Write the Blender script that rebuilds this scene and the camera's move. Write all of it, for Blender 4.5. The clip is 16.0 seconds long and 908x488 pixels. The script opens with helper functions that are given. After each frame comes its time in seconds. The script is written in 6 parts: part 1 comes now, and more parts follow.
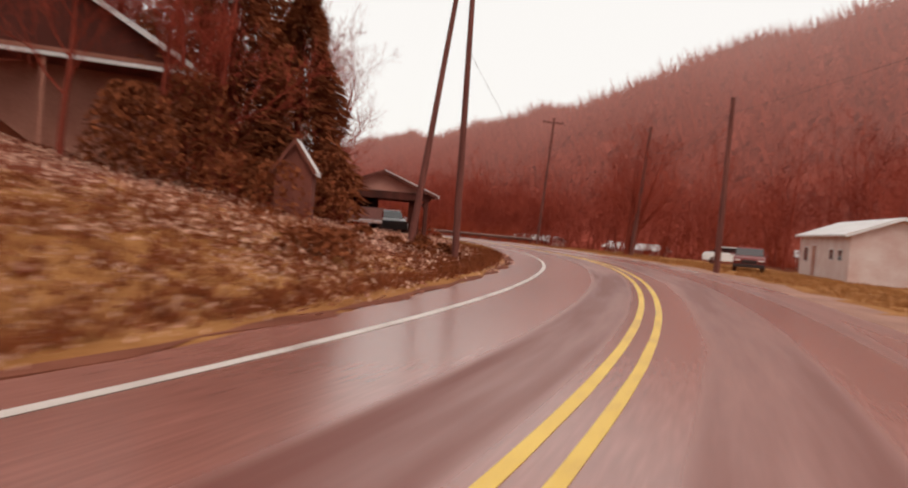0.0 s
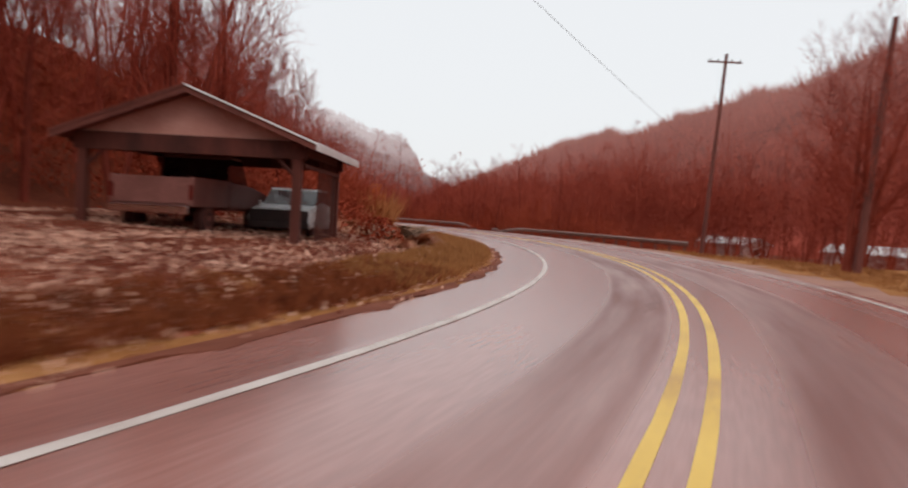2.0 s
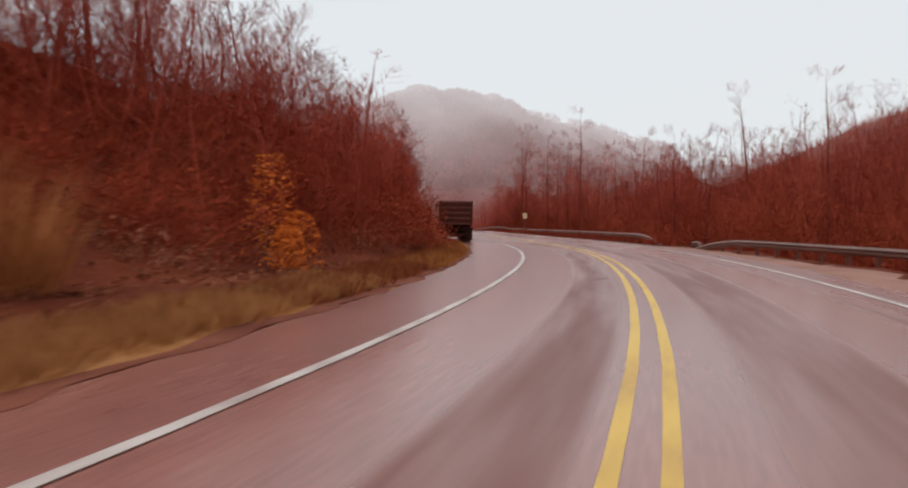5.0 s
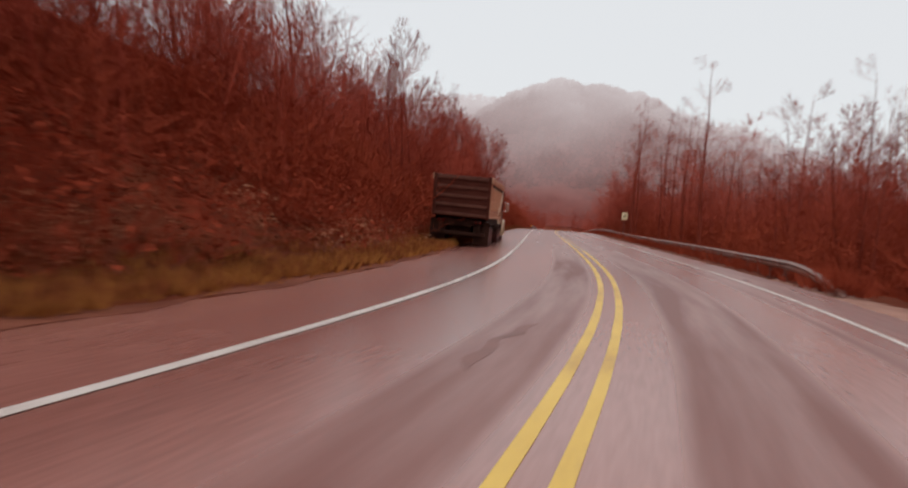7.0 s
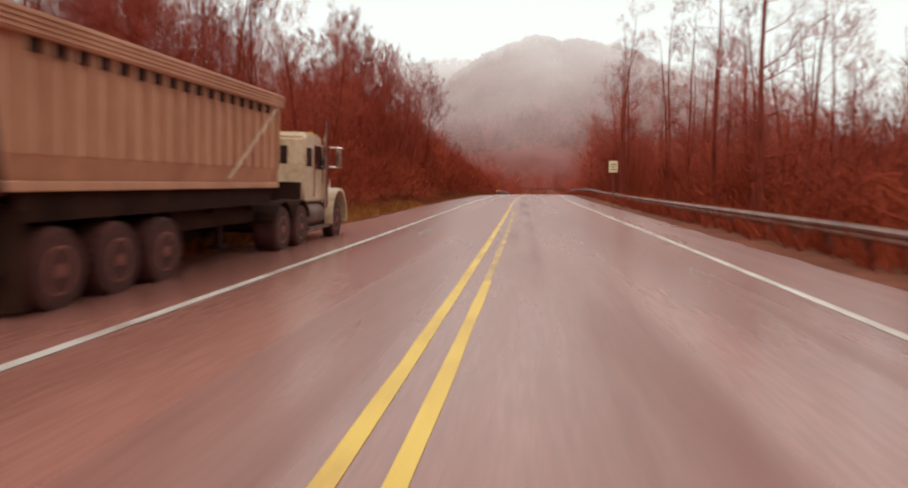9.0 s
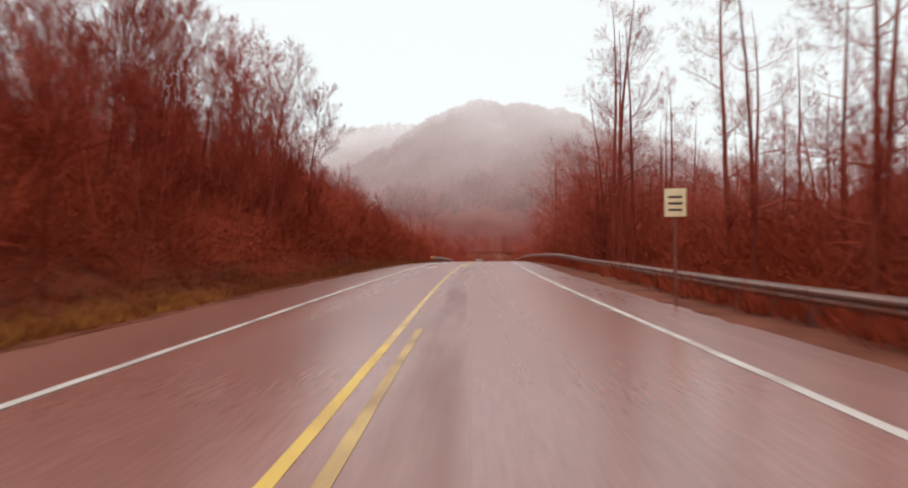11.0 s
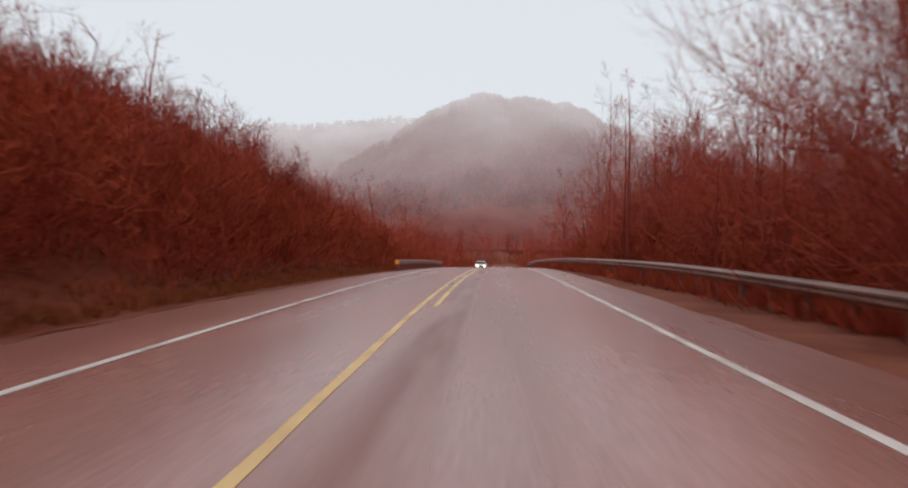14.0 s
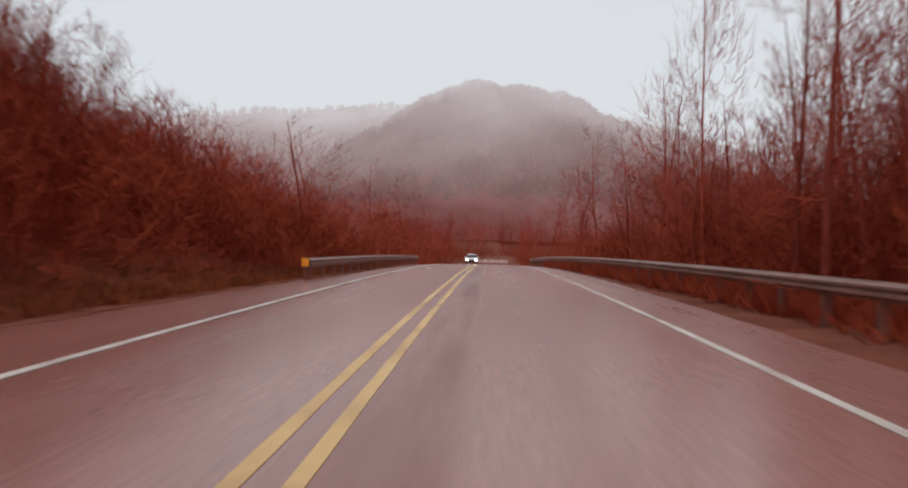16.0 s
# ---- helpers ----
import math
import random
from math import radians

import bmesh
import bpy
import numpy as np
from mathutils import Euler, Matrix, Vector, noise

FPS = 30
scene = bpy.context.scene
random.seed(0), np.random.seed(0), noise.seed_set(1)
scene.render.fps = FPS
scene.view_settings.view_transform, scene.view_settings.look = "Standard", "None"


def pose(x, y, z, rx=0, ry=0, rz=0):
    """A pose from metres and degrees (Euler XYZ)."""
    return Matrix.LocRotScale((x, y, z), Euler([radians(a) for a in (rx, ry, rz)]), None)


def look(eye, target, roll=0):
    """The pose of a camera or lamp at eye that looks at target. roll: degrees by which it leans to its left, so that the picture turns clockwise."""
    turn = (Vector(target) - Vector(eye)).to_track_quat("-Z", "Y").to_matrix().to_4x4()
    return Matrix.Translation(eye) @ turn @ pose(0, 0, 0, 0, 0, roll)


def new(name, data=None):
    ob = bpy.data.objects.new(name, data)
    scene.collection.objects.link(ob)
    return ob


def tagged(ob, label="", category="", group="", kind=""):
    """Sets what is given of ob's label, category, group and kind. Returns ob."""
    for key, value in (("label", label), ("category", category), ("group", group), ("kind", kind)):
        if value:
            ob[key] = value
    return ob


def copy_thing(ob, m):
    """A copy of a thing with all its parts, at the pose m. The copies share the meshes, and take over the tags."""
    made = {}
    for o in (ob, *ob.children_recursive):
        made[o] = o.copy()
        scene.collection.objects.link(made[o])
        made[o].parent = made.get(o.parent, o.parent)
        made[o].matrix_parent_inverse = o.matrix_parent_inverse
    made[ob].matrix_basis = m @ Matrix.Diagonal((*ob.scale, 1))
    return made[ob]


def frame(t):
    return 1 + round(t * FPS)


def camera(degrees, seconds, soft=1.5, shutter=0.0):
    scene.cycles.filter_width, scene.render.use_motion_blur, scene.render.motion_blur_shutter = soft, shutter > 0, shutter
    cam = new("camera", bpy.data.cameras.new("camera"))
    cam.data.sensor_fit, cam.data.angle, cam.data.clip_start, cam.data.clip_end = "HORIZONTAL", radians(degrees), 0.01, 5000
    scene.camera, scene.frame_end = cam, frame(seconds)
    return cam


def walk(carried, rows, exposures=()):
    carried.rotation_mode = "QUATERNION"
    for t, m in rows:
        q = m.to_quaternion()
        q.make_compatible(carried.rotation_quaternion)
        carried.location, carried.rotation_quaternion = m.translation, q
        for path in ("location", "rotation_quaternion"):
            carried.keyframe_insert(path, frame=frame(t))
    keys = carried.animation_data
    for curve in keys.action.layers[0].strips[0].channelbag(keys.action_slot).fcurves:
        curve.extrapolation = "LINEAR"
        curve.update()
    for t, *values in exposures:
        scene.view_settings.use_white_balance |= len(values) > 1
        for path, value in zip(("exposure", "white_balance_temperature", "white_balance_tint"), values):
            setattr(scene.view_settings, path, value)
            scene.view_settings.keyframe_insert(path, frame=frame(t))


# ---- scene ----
# ------------------------------------------------------------ camera and walk
EYE = 1.36
ROWS = [
    (0.0, -53.31, -92.60, -39.00, -1.50, -4.49),
    (0.5, -47.32, -88.99, -34.67, -2.35, -4.89),
    (1.0, -41.59, -85.02, -30.01, -2.64, -2.57),
    (1.5, -36.11, -80.59, -26.91, -1.97, -2.35),
    (2.0, -30.96, -75.78, -23.55, -2.09, -3.15),
    (2.5, -26.23, -70.85, -18.27, -2.71, -5.30),
    (3.0, -21.89, -65.65, -13.01, -2.98, -5.66),
    (3.6, -17.50, -59.37, -8.23, -2.73, -4.70),
    (4.2, -13.71, -52.67, -5.76, -2.20, -2.53),
    (4.9, -9.99, -44.51, -3.90, -1.56, 0.03),
    (5.5, -7.36, -37.40, -1.40, -1.32, 1.00),
    (6.0, -5.37, -31.25, 1.83, -1.69, -1.30),
    (6.5, -3.54, -24.99, 3.78, -0.05, -4.20),
    (7.0, -2.06, -18.53, 6.38, -2.22, -4.23),
    (7.5, -0.92, -11.82, 9.28, -3.01, -4.97),
    (8.0, -0.08, -4.87, 10.75, -4.35, -3.90),
    (8.2, 0.16, -2.03, 10.07, -4.13, -2.22),
    (8.5, 0.46, 2.22, 7.10, -5.52, -0.15),
    (8.7, 0.57, 5.06, 4.90, -4.25, 1.15),
    (9.0, 0.71, 9.32, 5.30, -4.51, -0.17),
    (9.3, 0.83, 13.57, 6.14, -4.36, 0.01),
    (9.5, 0.92, 16.40, 5.60, -4.64, 0.62),
    (9.8, 1.04, 20.62, 3.72, -3.44, 2.65),
    (10.0, 1.10, 23.44, -1.20, -0.72, 1.40),
    (10.2, 1.08, 26.24, 1.20, 0.33, 1.19),
    (12.5, 1.10, 56.45, 0.90, 0.03, -0.29),
    (13.5, 1.27, 68.91, 1.34, 0.11, 0.05),
    (14.5, 1.48, 81.20, 1.58, 0.00, -0.48),
    (15.5, 1.66, 93.46, 1.37, 0.22, -0.82),
    (16.0, 1.66, 99.60, 0.83, -0.70, -1.30),
]
EXPO = [(0.0, 0.12, 7200, 15), (1.0, 0.12, 6950, 14), (2.0, 0.0, 6650, 13), (3.0, -0.08, 6550, 12), (5.5, -0.12, 6550, 12), (7.0, -0.15, 6650, 13), (7.6, -0.05, 6850, 12), (8.0, 0.1, 7000, 9), (9.0, 0.2, 6950, 7), (10.2, 0.24, 6800, 8), (12.5, -0.1, 6500, 12), (14.5, -0.18, 6450, 12), (16.0, -0.25, 6500, 13)]
cam = camera(60.95, 16.0, soft=2.1, shutter=0.55)
SINK = {15.5: 0.03, 16.0: 0.10}
walk(cam, [(t, pose(x, y, EYE - SINK.get(t, 0.0), 90 + pitch, roll, yaw)) for t, x, y, yaw, pitch, roll in ROWS], EXPO)

# ------------------------------------------------------------ world and light
world = bpy.data.worlds.new("overcast_sky")
scene.world = world
world.use_nodes = True
wn = world.node_tree
wn.nodes.clear()
sky = wn.nodes.new("ShaderNodeTexSky")
sky.sky_type, sky.sun_disc = "NISHITA", False
sky.sun_elevation, sky.sun_rotation = radians(48), radians(150)
sky.dust_density = 4.0
veil = wn.nodes.new("ShaderNodeMix")
veil.data_type = "RGBA"
veil.inputs[0].default_value = 0.86
veil.inputs[7].default_value = (9.3, 9.8, 10.0, 1)
wbg = wn.nodes.new("ShaderNodeBackground")
wbg.inputs[1].default_value = 0.1
wout = wn.nodes.new("ShaderNodeOutputWorld")
wn.links.new(sky.outputs[0], veil.inputs[6])
wn.links.new(veil.outputs[2], wbg.inputs[0])
wn.links.new(wbg.outputs[0], wout.inputs[0])

sun_data = bpy.data.lights.new("sun", "SUN")
sun_data.energy, sun_data.angle, sun_data.color = 0.6, radians(25), (1.0, 0.95, 0.9)
sun = new("sun", sun_data)
sun.matrix_world = look((0, 0, 60), (20, 50, 0))

# ------------------------------------------------------------ materials


def warm(c):
    """Reddens a colour, dark ones more than pale ones: a split-tone grade put into the base colours."""
    k = max(0.0, 1 - 1.4 * (0.3 * c[0] + 0.6 * c[1] + 0.1 * c[2]))
    return c[0] * (1 + 0.45 * k), c[1] * (1 - 0.35 * k), c[2] * (1 - 0.42 * k)


def mat(name, c1, c2, scale=1.0, rough=0.8, bump=0.2, fine=14.0, metal=0.0, spec=0.5, stretch=(1, 1, 1), c3=None, island=0.0, obvar=0.0, coord="Object", wear=0.5, raw=False):
    """A surface of two colours mixed at a coarse and a fine scale, with relief; island and obvar vary it piece by piece."""
    if not raw:
        c1, c2, c3 = warm(c1), warm(c2), warm(c3) if c3 else None
    m = bpy.data.materials.new(name)
    m.use_nodes = True
    nt = m.node_tree
    b = nt.nodes["Principled BSDF"]
    tc = nt.nodes.new("ShaderNodeTexCoord")
    mp = nt.nodes.new("ShaderNodeMapping")
    mp.inputs["Scale"].default_value = stretch
    nt.links.new(tc.outputs[coord], mp.inputs["Vector"])
    big = nt.nodes.new("ShaderNodeTexNoise")
    big.inputs["Scale"].default_value, big.inputs["Detail"].default_value = scale, 5
    small = nt.nodes.new("ShaderNodeTexNoise")
    small.inputs["Scale"].default_value, small.inputs["Detail"].default_value = scale * fine, 4
    for n in (big, small):
        nt.links.new(mp.outputs[0], n.inputs["Vector"])
    add = nt.nodes.new("ShaderNodeMath")
    add.operation = "MULTIPLY_ADD"
    add.inputs[1].default_value = wear
    nt.links.new(small.outputs[0], add.inputs[0])
    nt.links.new(big.outputs[0], add.inputs[2])
    fac = add.outputs[0]
    if island or obvar:
        src = nt.nodes.new("ShaderNodeNewGeometry").outputs["Random Per Island"] if island else nt.nodes.new("ShaderNodeObjectInfo").outputs["Random"]
        ad2 = nt.nodes.new("ShaderNodeMath")
        ad2.operation = "MULTIPLY_ADD"
        ad2.inputs[1].default_value = island or obvar
        nt.links.new(src, ad2.inputs[0])
        nt.links.new(fac, ad2.inputs[2])
        fac = ad2.outputs[0]
    extra = (island or obvar) / 2
    ramp = nt.nodes.new("ShaderNodeValToRGB")
    lo, hi = 0.5 + wear / 2 + extra - 0.27 - extra * 0.7, 0.5 + wear / 2 + extra + 0.27 + extra * 0.7
    ramp.color_ramp.elements[0].position, ramp.color_ramp.elements[1].position = max(0.0, lo), min(1.0, hi)
    div = nt.nodes.new("ShaderNodeMath")
    div.operation = "MULTIPLY"
    div.inputs[1].default_value = 1.0
    nt.links.new(fac, div.inputs[0])
    ramp.color_ramp.elements[0].color, ramp.color_ramp.elements[1].color = (*c1, 1), (*c2, 1)
    if c3:
        e = ramp.color_ramp.elements.new(min(1.0, (lo + hi) / 2))
        e.color = (*c3, 1)
    nt.links.new(div.outputs[0], ramp.inputs[0])
    nt.links.new(ramp.outputs[0], b.inputs["Base Color"])
    b.inputs["Roughness"].default_value, b.inputs["Metallic"].default_value = rough, metal
    b.inputs["Specular IOR Level"].default_value = spec
    if bump:
        bp = nt.nodes.new("ShaderNodeBump")
        bp.inputs["Strength"].default_value, bp.inputs["Distance"].default_value = bump, 0.02
        nt.links.new(small.outputs[0], bp.inputs["Height"])
        nt.links.new(bp.outputs[0], b.inputs["Normal"])
    return m


def glow(name, colour, strength):
    m = bpy.data.materials.new(name)
    m.use_nodes = True
    b = m.node_tree.nodes["Principled BSDF"]
    b.inputs["Base Color"].default_value = (*colour, 1)
    b.inputs["Emission Color"].default_value, b.inputs["Emission Strength"].default_value = (*colour, 1), strength
    return m


def misty(name, c1, c2, mist_glow_low, mist_glow_high, low, high, z0, z1, scale):
    """Woods far off: leafless brown crowns, with haze painted in as a pale glow that grows with height above the
    valley.
    """
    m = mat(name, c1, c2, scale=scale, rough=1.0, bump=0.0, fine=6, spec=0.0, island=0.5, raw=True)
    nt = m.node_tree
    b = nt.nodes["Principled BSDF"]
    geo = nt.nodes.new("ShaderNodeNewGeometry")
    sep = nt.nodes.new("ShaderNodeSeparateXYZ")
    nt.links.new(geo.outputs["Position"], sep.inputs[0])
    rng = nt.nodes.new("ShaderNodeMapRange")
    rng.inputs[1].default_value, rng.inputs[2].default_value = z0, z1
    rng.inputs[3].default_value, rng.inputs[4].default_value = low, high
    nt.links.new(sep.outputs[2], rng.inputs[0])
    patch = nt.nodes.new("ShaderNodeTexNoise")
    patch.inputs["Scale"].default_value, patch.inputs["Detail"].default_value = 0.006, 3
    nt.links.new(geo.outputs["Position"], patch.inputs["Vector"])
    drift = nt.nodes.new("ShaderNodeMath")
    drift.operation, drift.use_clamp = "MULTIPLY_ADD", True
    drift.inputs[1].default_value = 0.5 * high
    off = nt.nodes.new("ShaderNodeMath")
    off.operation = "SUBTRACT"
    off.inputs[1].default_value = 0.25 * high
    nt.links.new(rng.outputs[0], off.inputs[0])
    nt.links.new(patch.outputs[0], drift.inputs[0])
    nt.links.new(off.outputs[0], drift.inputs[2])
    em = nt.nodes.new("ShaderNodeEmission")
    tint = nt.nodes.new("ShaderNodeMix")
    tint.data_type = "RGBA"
    tint.inputs[6].default_value, tint.inputs[7].default_value = (*mist_glow_low, 1), (*mist_glow_high, 1)
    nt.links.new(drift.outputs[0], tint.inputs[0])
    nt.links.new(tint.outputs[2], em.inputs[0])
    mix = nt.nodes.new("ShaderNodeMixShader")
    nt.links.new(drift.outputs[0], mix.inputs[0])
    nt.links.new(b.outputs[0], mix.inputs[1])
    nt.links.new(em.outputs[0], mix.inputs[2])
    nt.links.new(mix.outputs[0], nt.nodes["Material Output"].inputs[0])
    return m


ASPHALT = mat("asphalt", (0.245, 0.090, 0.071), (0.43, 0.178, 0.143), scale=0.35, rough=0.33, bump=0.0, fine=40, c3=(0.34, 0.131, 0.103), stretch=(1.4, 0.12, 1), coord="UV", wear=0.55, spec=0.6, raw=True)
SEALANT = mat("crack_sealant", (0.150, 0.045, 0.034), (0.26, 0.090, 0.070), scale=1.6, rough=0.45, bump=0.05, spec=0.4, raw=True)
GROUND = mat("leaf_covered_earth", (0.095, 0.019, 0.009), (0.22, 0.056, 0.026), scale=0.22, rough=0.95, bump=0.6, fine=30, c3=(0.15, 0.034, 0.016), spec=0.08, raw=True)
DIRT = mat("damp_dirt_verge", (0.12, 0.032, 0.019), (0.26, 0.088, 0.055), scale=0.6, rough=0.9, bump=0.5, fine=30, spec=0.08, raw=True)
GRAVEL = mat("gravel", (0.24, 0.105, 0.075), (0.42, 0.21, 0.155), scale=0.5, rough=0.9, bump=0.6, fine=40, raw=True)
TRACK = mat("worn_track", (0.20, 0.075, 0.045), (0.36, 0.17, 0.115), scale=0.7, rough=0.9, bump=0.5, fine=30, spec=0.1, raw=True)
LAWN = mat("autumn_lawn", (0.20, 0.068, 0.022), (0.48, 0.23, 0.095), scale=0.35, rough=0.95, bump=0.6, fine=24, c3=(0.33, 0.135, 0.046), spec=0.08, raw=True)
GRASS = mat("grass_blades", (0.17, 0.060, 0.021), (0.40, 0.175, 0.065), scale=0.4, rough=0.8, bump=0.0, island=0.7, spec=0.08, raw=True)
SAGE = mat("dark_sage_leaves", (0.060, 0.030, 0.017), (0.27, 0.155, 0.10), scale=0.4, rough=0.7, bump=0.0, island=0.9, spec=0.2, raw=True)
YELLOW_GRASS = mat("yellowing_grass_blades", (0.19, 0.058, 0.015), (0.38, 0.145, 0.040), scale=0.4, rough=0.85, bump=0.0, island=0.7, spec=0.08, raw=True)
DEAD_GRASS = mat("dead_grass_blades", (0.10, 0.021, 0.009), (0.24, 0.066, 0.026), scale=0.4, rough=0.9, bump=0.0, island=0.7, spec=0.08, raw=True)
WHITE_LINE = mat("white_road_paint", (0.34, 0.22, 0.19), (0.72, 0.63, 0.58), scale=0.9, rough=0.5, bump=0.1, fine=22, c3=(0.62, 0.53, 0.48), raw=True)
GUARD_YELLOW = mat("yellow_plastic", (0.60, 0.34, 0.04), (0.78, 0.48, 0.06), scale=3, rough=0.5, bump=0.0, raw=True)
DULL_YELLOW = mat("dull_yellow_paint", (0.46, 0.25, 0.11), (0.78, 0.52, 0.22), scale=0.7, rough=0.5, bump=0.05, fine=22, c3=(0.70, 0.44, 0.17), raw=True)
FADED_YELLOW = mat("faded_yellow_paint", (0.30, 0.14, 0.075), (0.74, 0.48, 0.16), scale=0.9, rough=0.5, bump=0.05, fine=22, raw=True)
YELLOW_LINE = mat("yellow_road_paint", (0.50, 0.26, 0.08), (0.86, 0.56, 0.11), scale=0.7, rough=0.5, bump=0.1, fine=22, c3=(0.78, 0.49, 0.09), raw=True)
BARK = mat("bark", (0.125, 0.0200, 0.0120), (0.25, 0.052, 0.034), scale=1.2, rough=0.95, bump=0.6, fine=10, stretch=(1, 1, 0.25), obvar=0.3, spec=0.05, raw=True)
TWIG = mat("twigs", (0.215, 0.0335, 0.0200), (0.37, 0.072, 0.045), scale=0.35, rough=0.95, bump=0.0, obvar=0.3, spec=0.05, raw=True)
BRUSH = mat("brown_brush", (0.225, 0.0345, 0.0175), (0.355, 0.065, 0.032), scale=0.14, rough=0.95, bump=0.0, island=0.16, spec=0.05, raw=True)
RUST_LEAF = mat("orange_leaves", (0.36, 0.070, 0.010), (0.66, 0.17, 0.028), scale=0.6, rough=0.8, bump=0.0, island=0.6, spec=0.1, raw=True)
DEAD_LEAF = mat("dead_brown_leaves", (0.10, 0.026, 0.014), (0.30, 0.11, 0.06), scale=0.6, rough=0.9, bump=0.0, island=0.7, spec=0.1, raw=True)
PALE_REED = mat("dry_reeds", (0.22, 0.12, 0.06), (0.42, 0.27, 0.15), scale=0.6, rough=0.8, bump=0.0, island=0.6)
ORANGE_REED = mat("orange_dry_grass", (0.26, 0.075, 0.022), (0.50, 0.20, 0.075), scale=0.6, rough=0.85, bump=0.0, island=0.6, spec=0.1, raw=True)
EVERGREEN = mat("evergreen_needles", (0.090, 0.022, 0.009), (0.24, 0.068, 0.028), scale=0.5, rough=0.9, bump=0.0, island=0.5, spec=0.08, raw=True)
LITTER = mat("fallen_leaves", (0.22, 0.08, 0.045), (0.66, 0.47, 0.35), scale=0.8, rough=0.8, bump=0.0, island=0.9)
STEEL = mat("galvanised_rail", (0.12, 0.046, 0.032), (0.31, 0.155, 0.118), scale=0.8, rough=0.42, bump=0.05, fine=8, metal=0.2, stretch=(1, 1, 6), raw=True)
POST = mat("weathered_post", (0.08, 0.045, 0.035), (0.19, 0.12, 0.09), scale=3, rough=0.9, bump=0.4)
POLE = mat("utility_pole_wood", (0.060, 0.030, 0.024), (0.15, 0.085, 0.068), scale=1.5, rough=0.9, bump=0.4, stretch=(3, 3, 0.3))
WIRE = mat("black_cable", (0.02, 0.014, 0.012), (0.04, 0.03, 0.028), scale=2, rough=0.6, bump=0.0)
TRAILER = mat("dusty_aluminium", (0.42, 0.19, 0.115), (0.64, 0.335, 0.215), scale=0.7, rough=0.62, bump=0.1, metal=0.0, spec=0.2, fine=9, stretch=(1, 1, 0.35), raw=True)
TAILGATE = mat("grimy_tailgate", (0.050, 0.0125, 0.008), (0.110, 0.032, 0.022), scale=1.0, rough=0.8, bump=0.2, spec=0.15, raw=True)
# Paler than the tailgate: light on the rib tops put into the colour.
TOP_LIT_RIB = mat("top_lit_tailgate_rib", (0.075, 0.026, 0.018), (0.165, 0.066, 0.048), scale=1.4, rough=0.75, bump=0.1, spec=0.15, raw=True)
CHASSIS = mat("grimy_chassis", (0.016, 0.006, 0.004), (0.05, 0.020, 0.014), scale=1.5, rough=0.85, bump=0.2, spec=0.1, raw=True)
TYRE = mat("tyre_rubber", (0.022, 0.010, 0.008), (0.065, 0.030, 0.023), scale=3, rough=0.85, bump=0.2)
RIM = mat("dull_wheel_rim", (0.13, 0.065, 0.05), (0.30, 0.17, 0.135), scale=4, rough=0.6, bump=0.05, metal=0.2)
CREAM = mat("cream_truck_paint", (0.34, 0.20, 0.115), (0.80, 0.64, 0.47), scale=1.1, rough=0.42, bump=0.02, fine=7, c3=(0.62, 0.44, 0.29), raw=True)
CHROME = mat("chrome", (0.5, 0.45, 0.43), (0.75, 0.7, 0.68), scale=3, rough=0.15, bump=0.0, metal=1.0)
DULL_TANK = mat("dull_aluminium", (0.09, 0.040, 0.028), (0.22, 0.115, 0.085), scale=2, rough=0.5, bump=0.05, metal=0.4, raw=True)
GLASS = mat("dark_window_glass", (0.012, 0.011, 0.012), (0.03, 0.028, 0.03), scale=1, rough=0.06, bump=0.0, spec=0.7)
WHITE_CAR = mat("white_car_paint", (0.80, 0.79, 0.78), (0.88, 0.87, 0.86), scale=1, rough=0.25, bump=0.0)
DARK_CAR = mat("dark_car_paint", (0.10, 0.014, 0.010), (0.17, 0.028, 0.022), scale=1, rough=0.4, bump=0.0)
GREY_TRUCK = mat("faded_grey_paint", (0.10, 0.065, 0.055), (0.20, 0.14, 0.125), scale=1.2, rough=0.5, bump=0.05)
BLACK_TRIM = mat("black_plastic", (0.012, 0.01, 0.01), (0.03, 0.025, 0.024), scale=3, rough=0.6, bump=0.0)
RED_WOOD = mat("red_stained_boards", (0.11, 0.026, 0.017), (0.23, 0.065, 0.042), scale=1.6, rough=0.9, bump=0.4, stretch=(1, 1, 0.2), raw=True)
ROOF_BROWN = mat("brown_roofing", (0.085, 0.045, 0.035), (0.17, 0.10, 0.08), scale=1.5, rough=0.85, bump=0.3)
WOOD_DARK = mat("dark_barn_wood", (0.030, 0.014, 0.010), (0.085, 0.042, 0.030), scale=1.6, rough=0.9, bump=0.4, stretch=(1, 1, 0.2), obvar=0.3)
GABLE_PALE = mat("pale_gable_board", (0.32, 0.21, 0.17), (0.46, 0.33, 0.28), scale=1.2, rough=0.75, bump=0.15)
WHITE_SIDING = mat("white_siding", (0.50, 0.42, 0.38), (0.72, 0.64, 0.60), scale=0.8, rough=0.6, bump=0.05)
WHITE_METAL = mat("white_metal_roof", (0.70, 0.68, 0.67), (0.84, 0.83, 0.82), scale=0.8, rough=0.35, bump=0.05)
TAN_WALL = mat("tan_siding", (0.26, 0.16, 0.11), (0.40, 0.27, 0.20), scale=0.8, rough=0.75, bump=0.1)
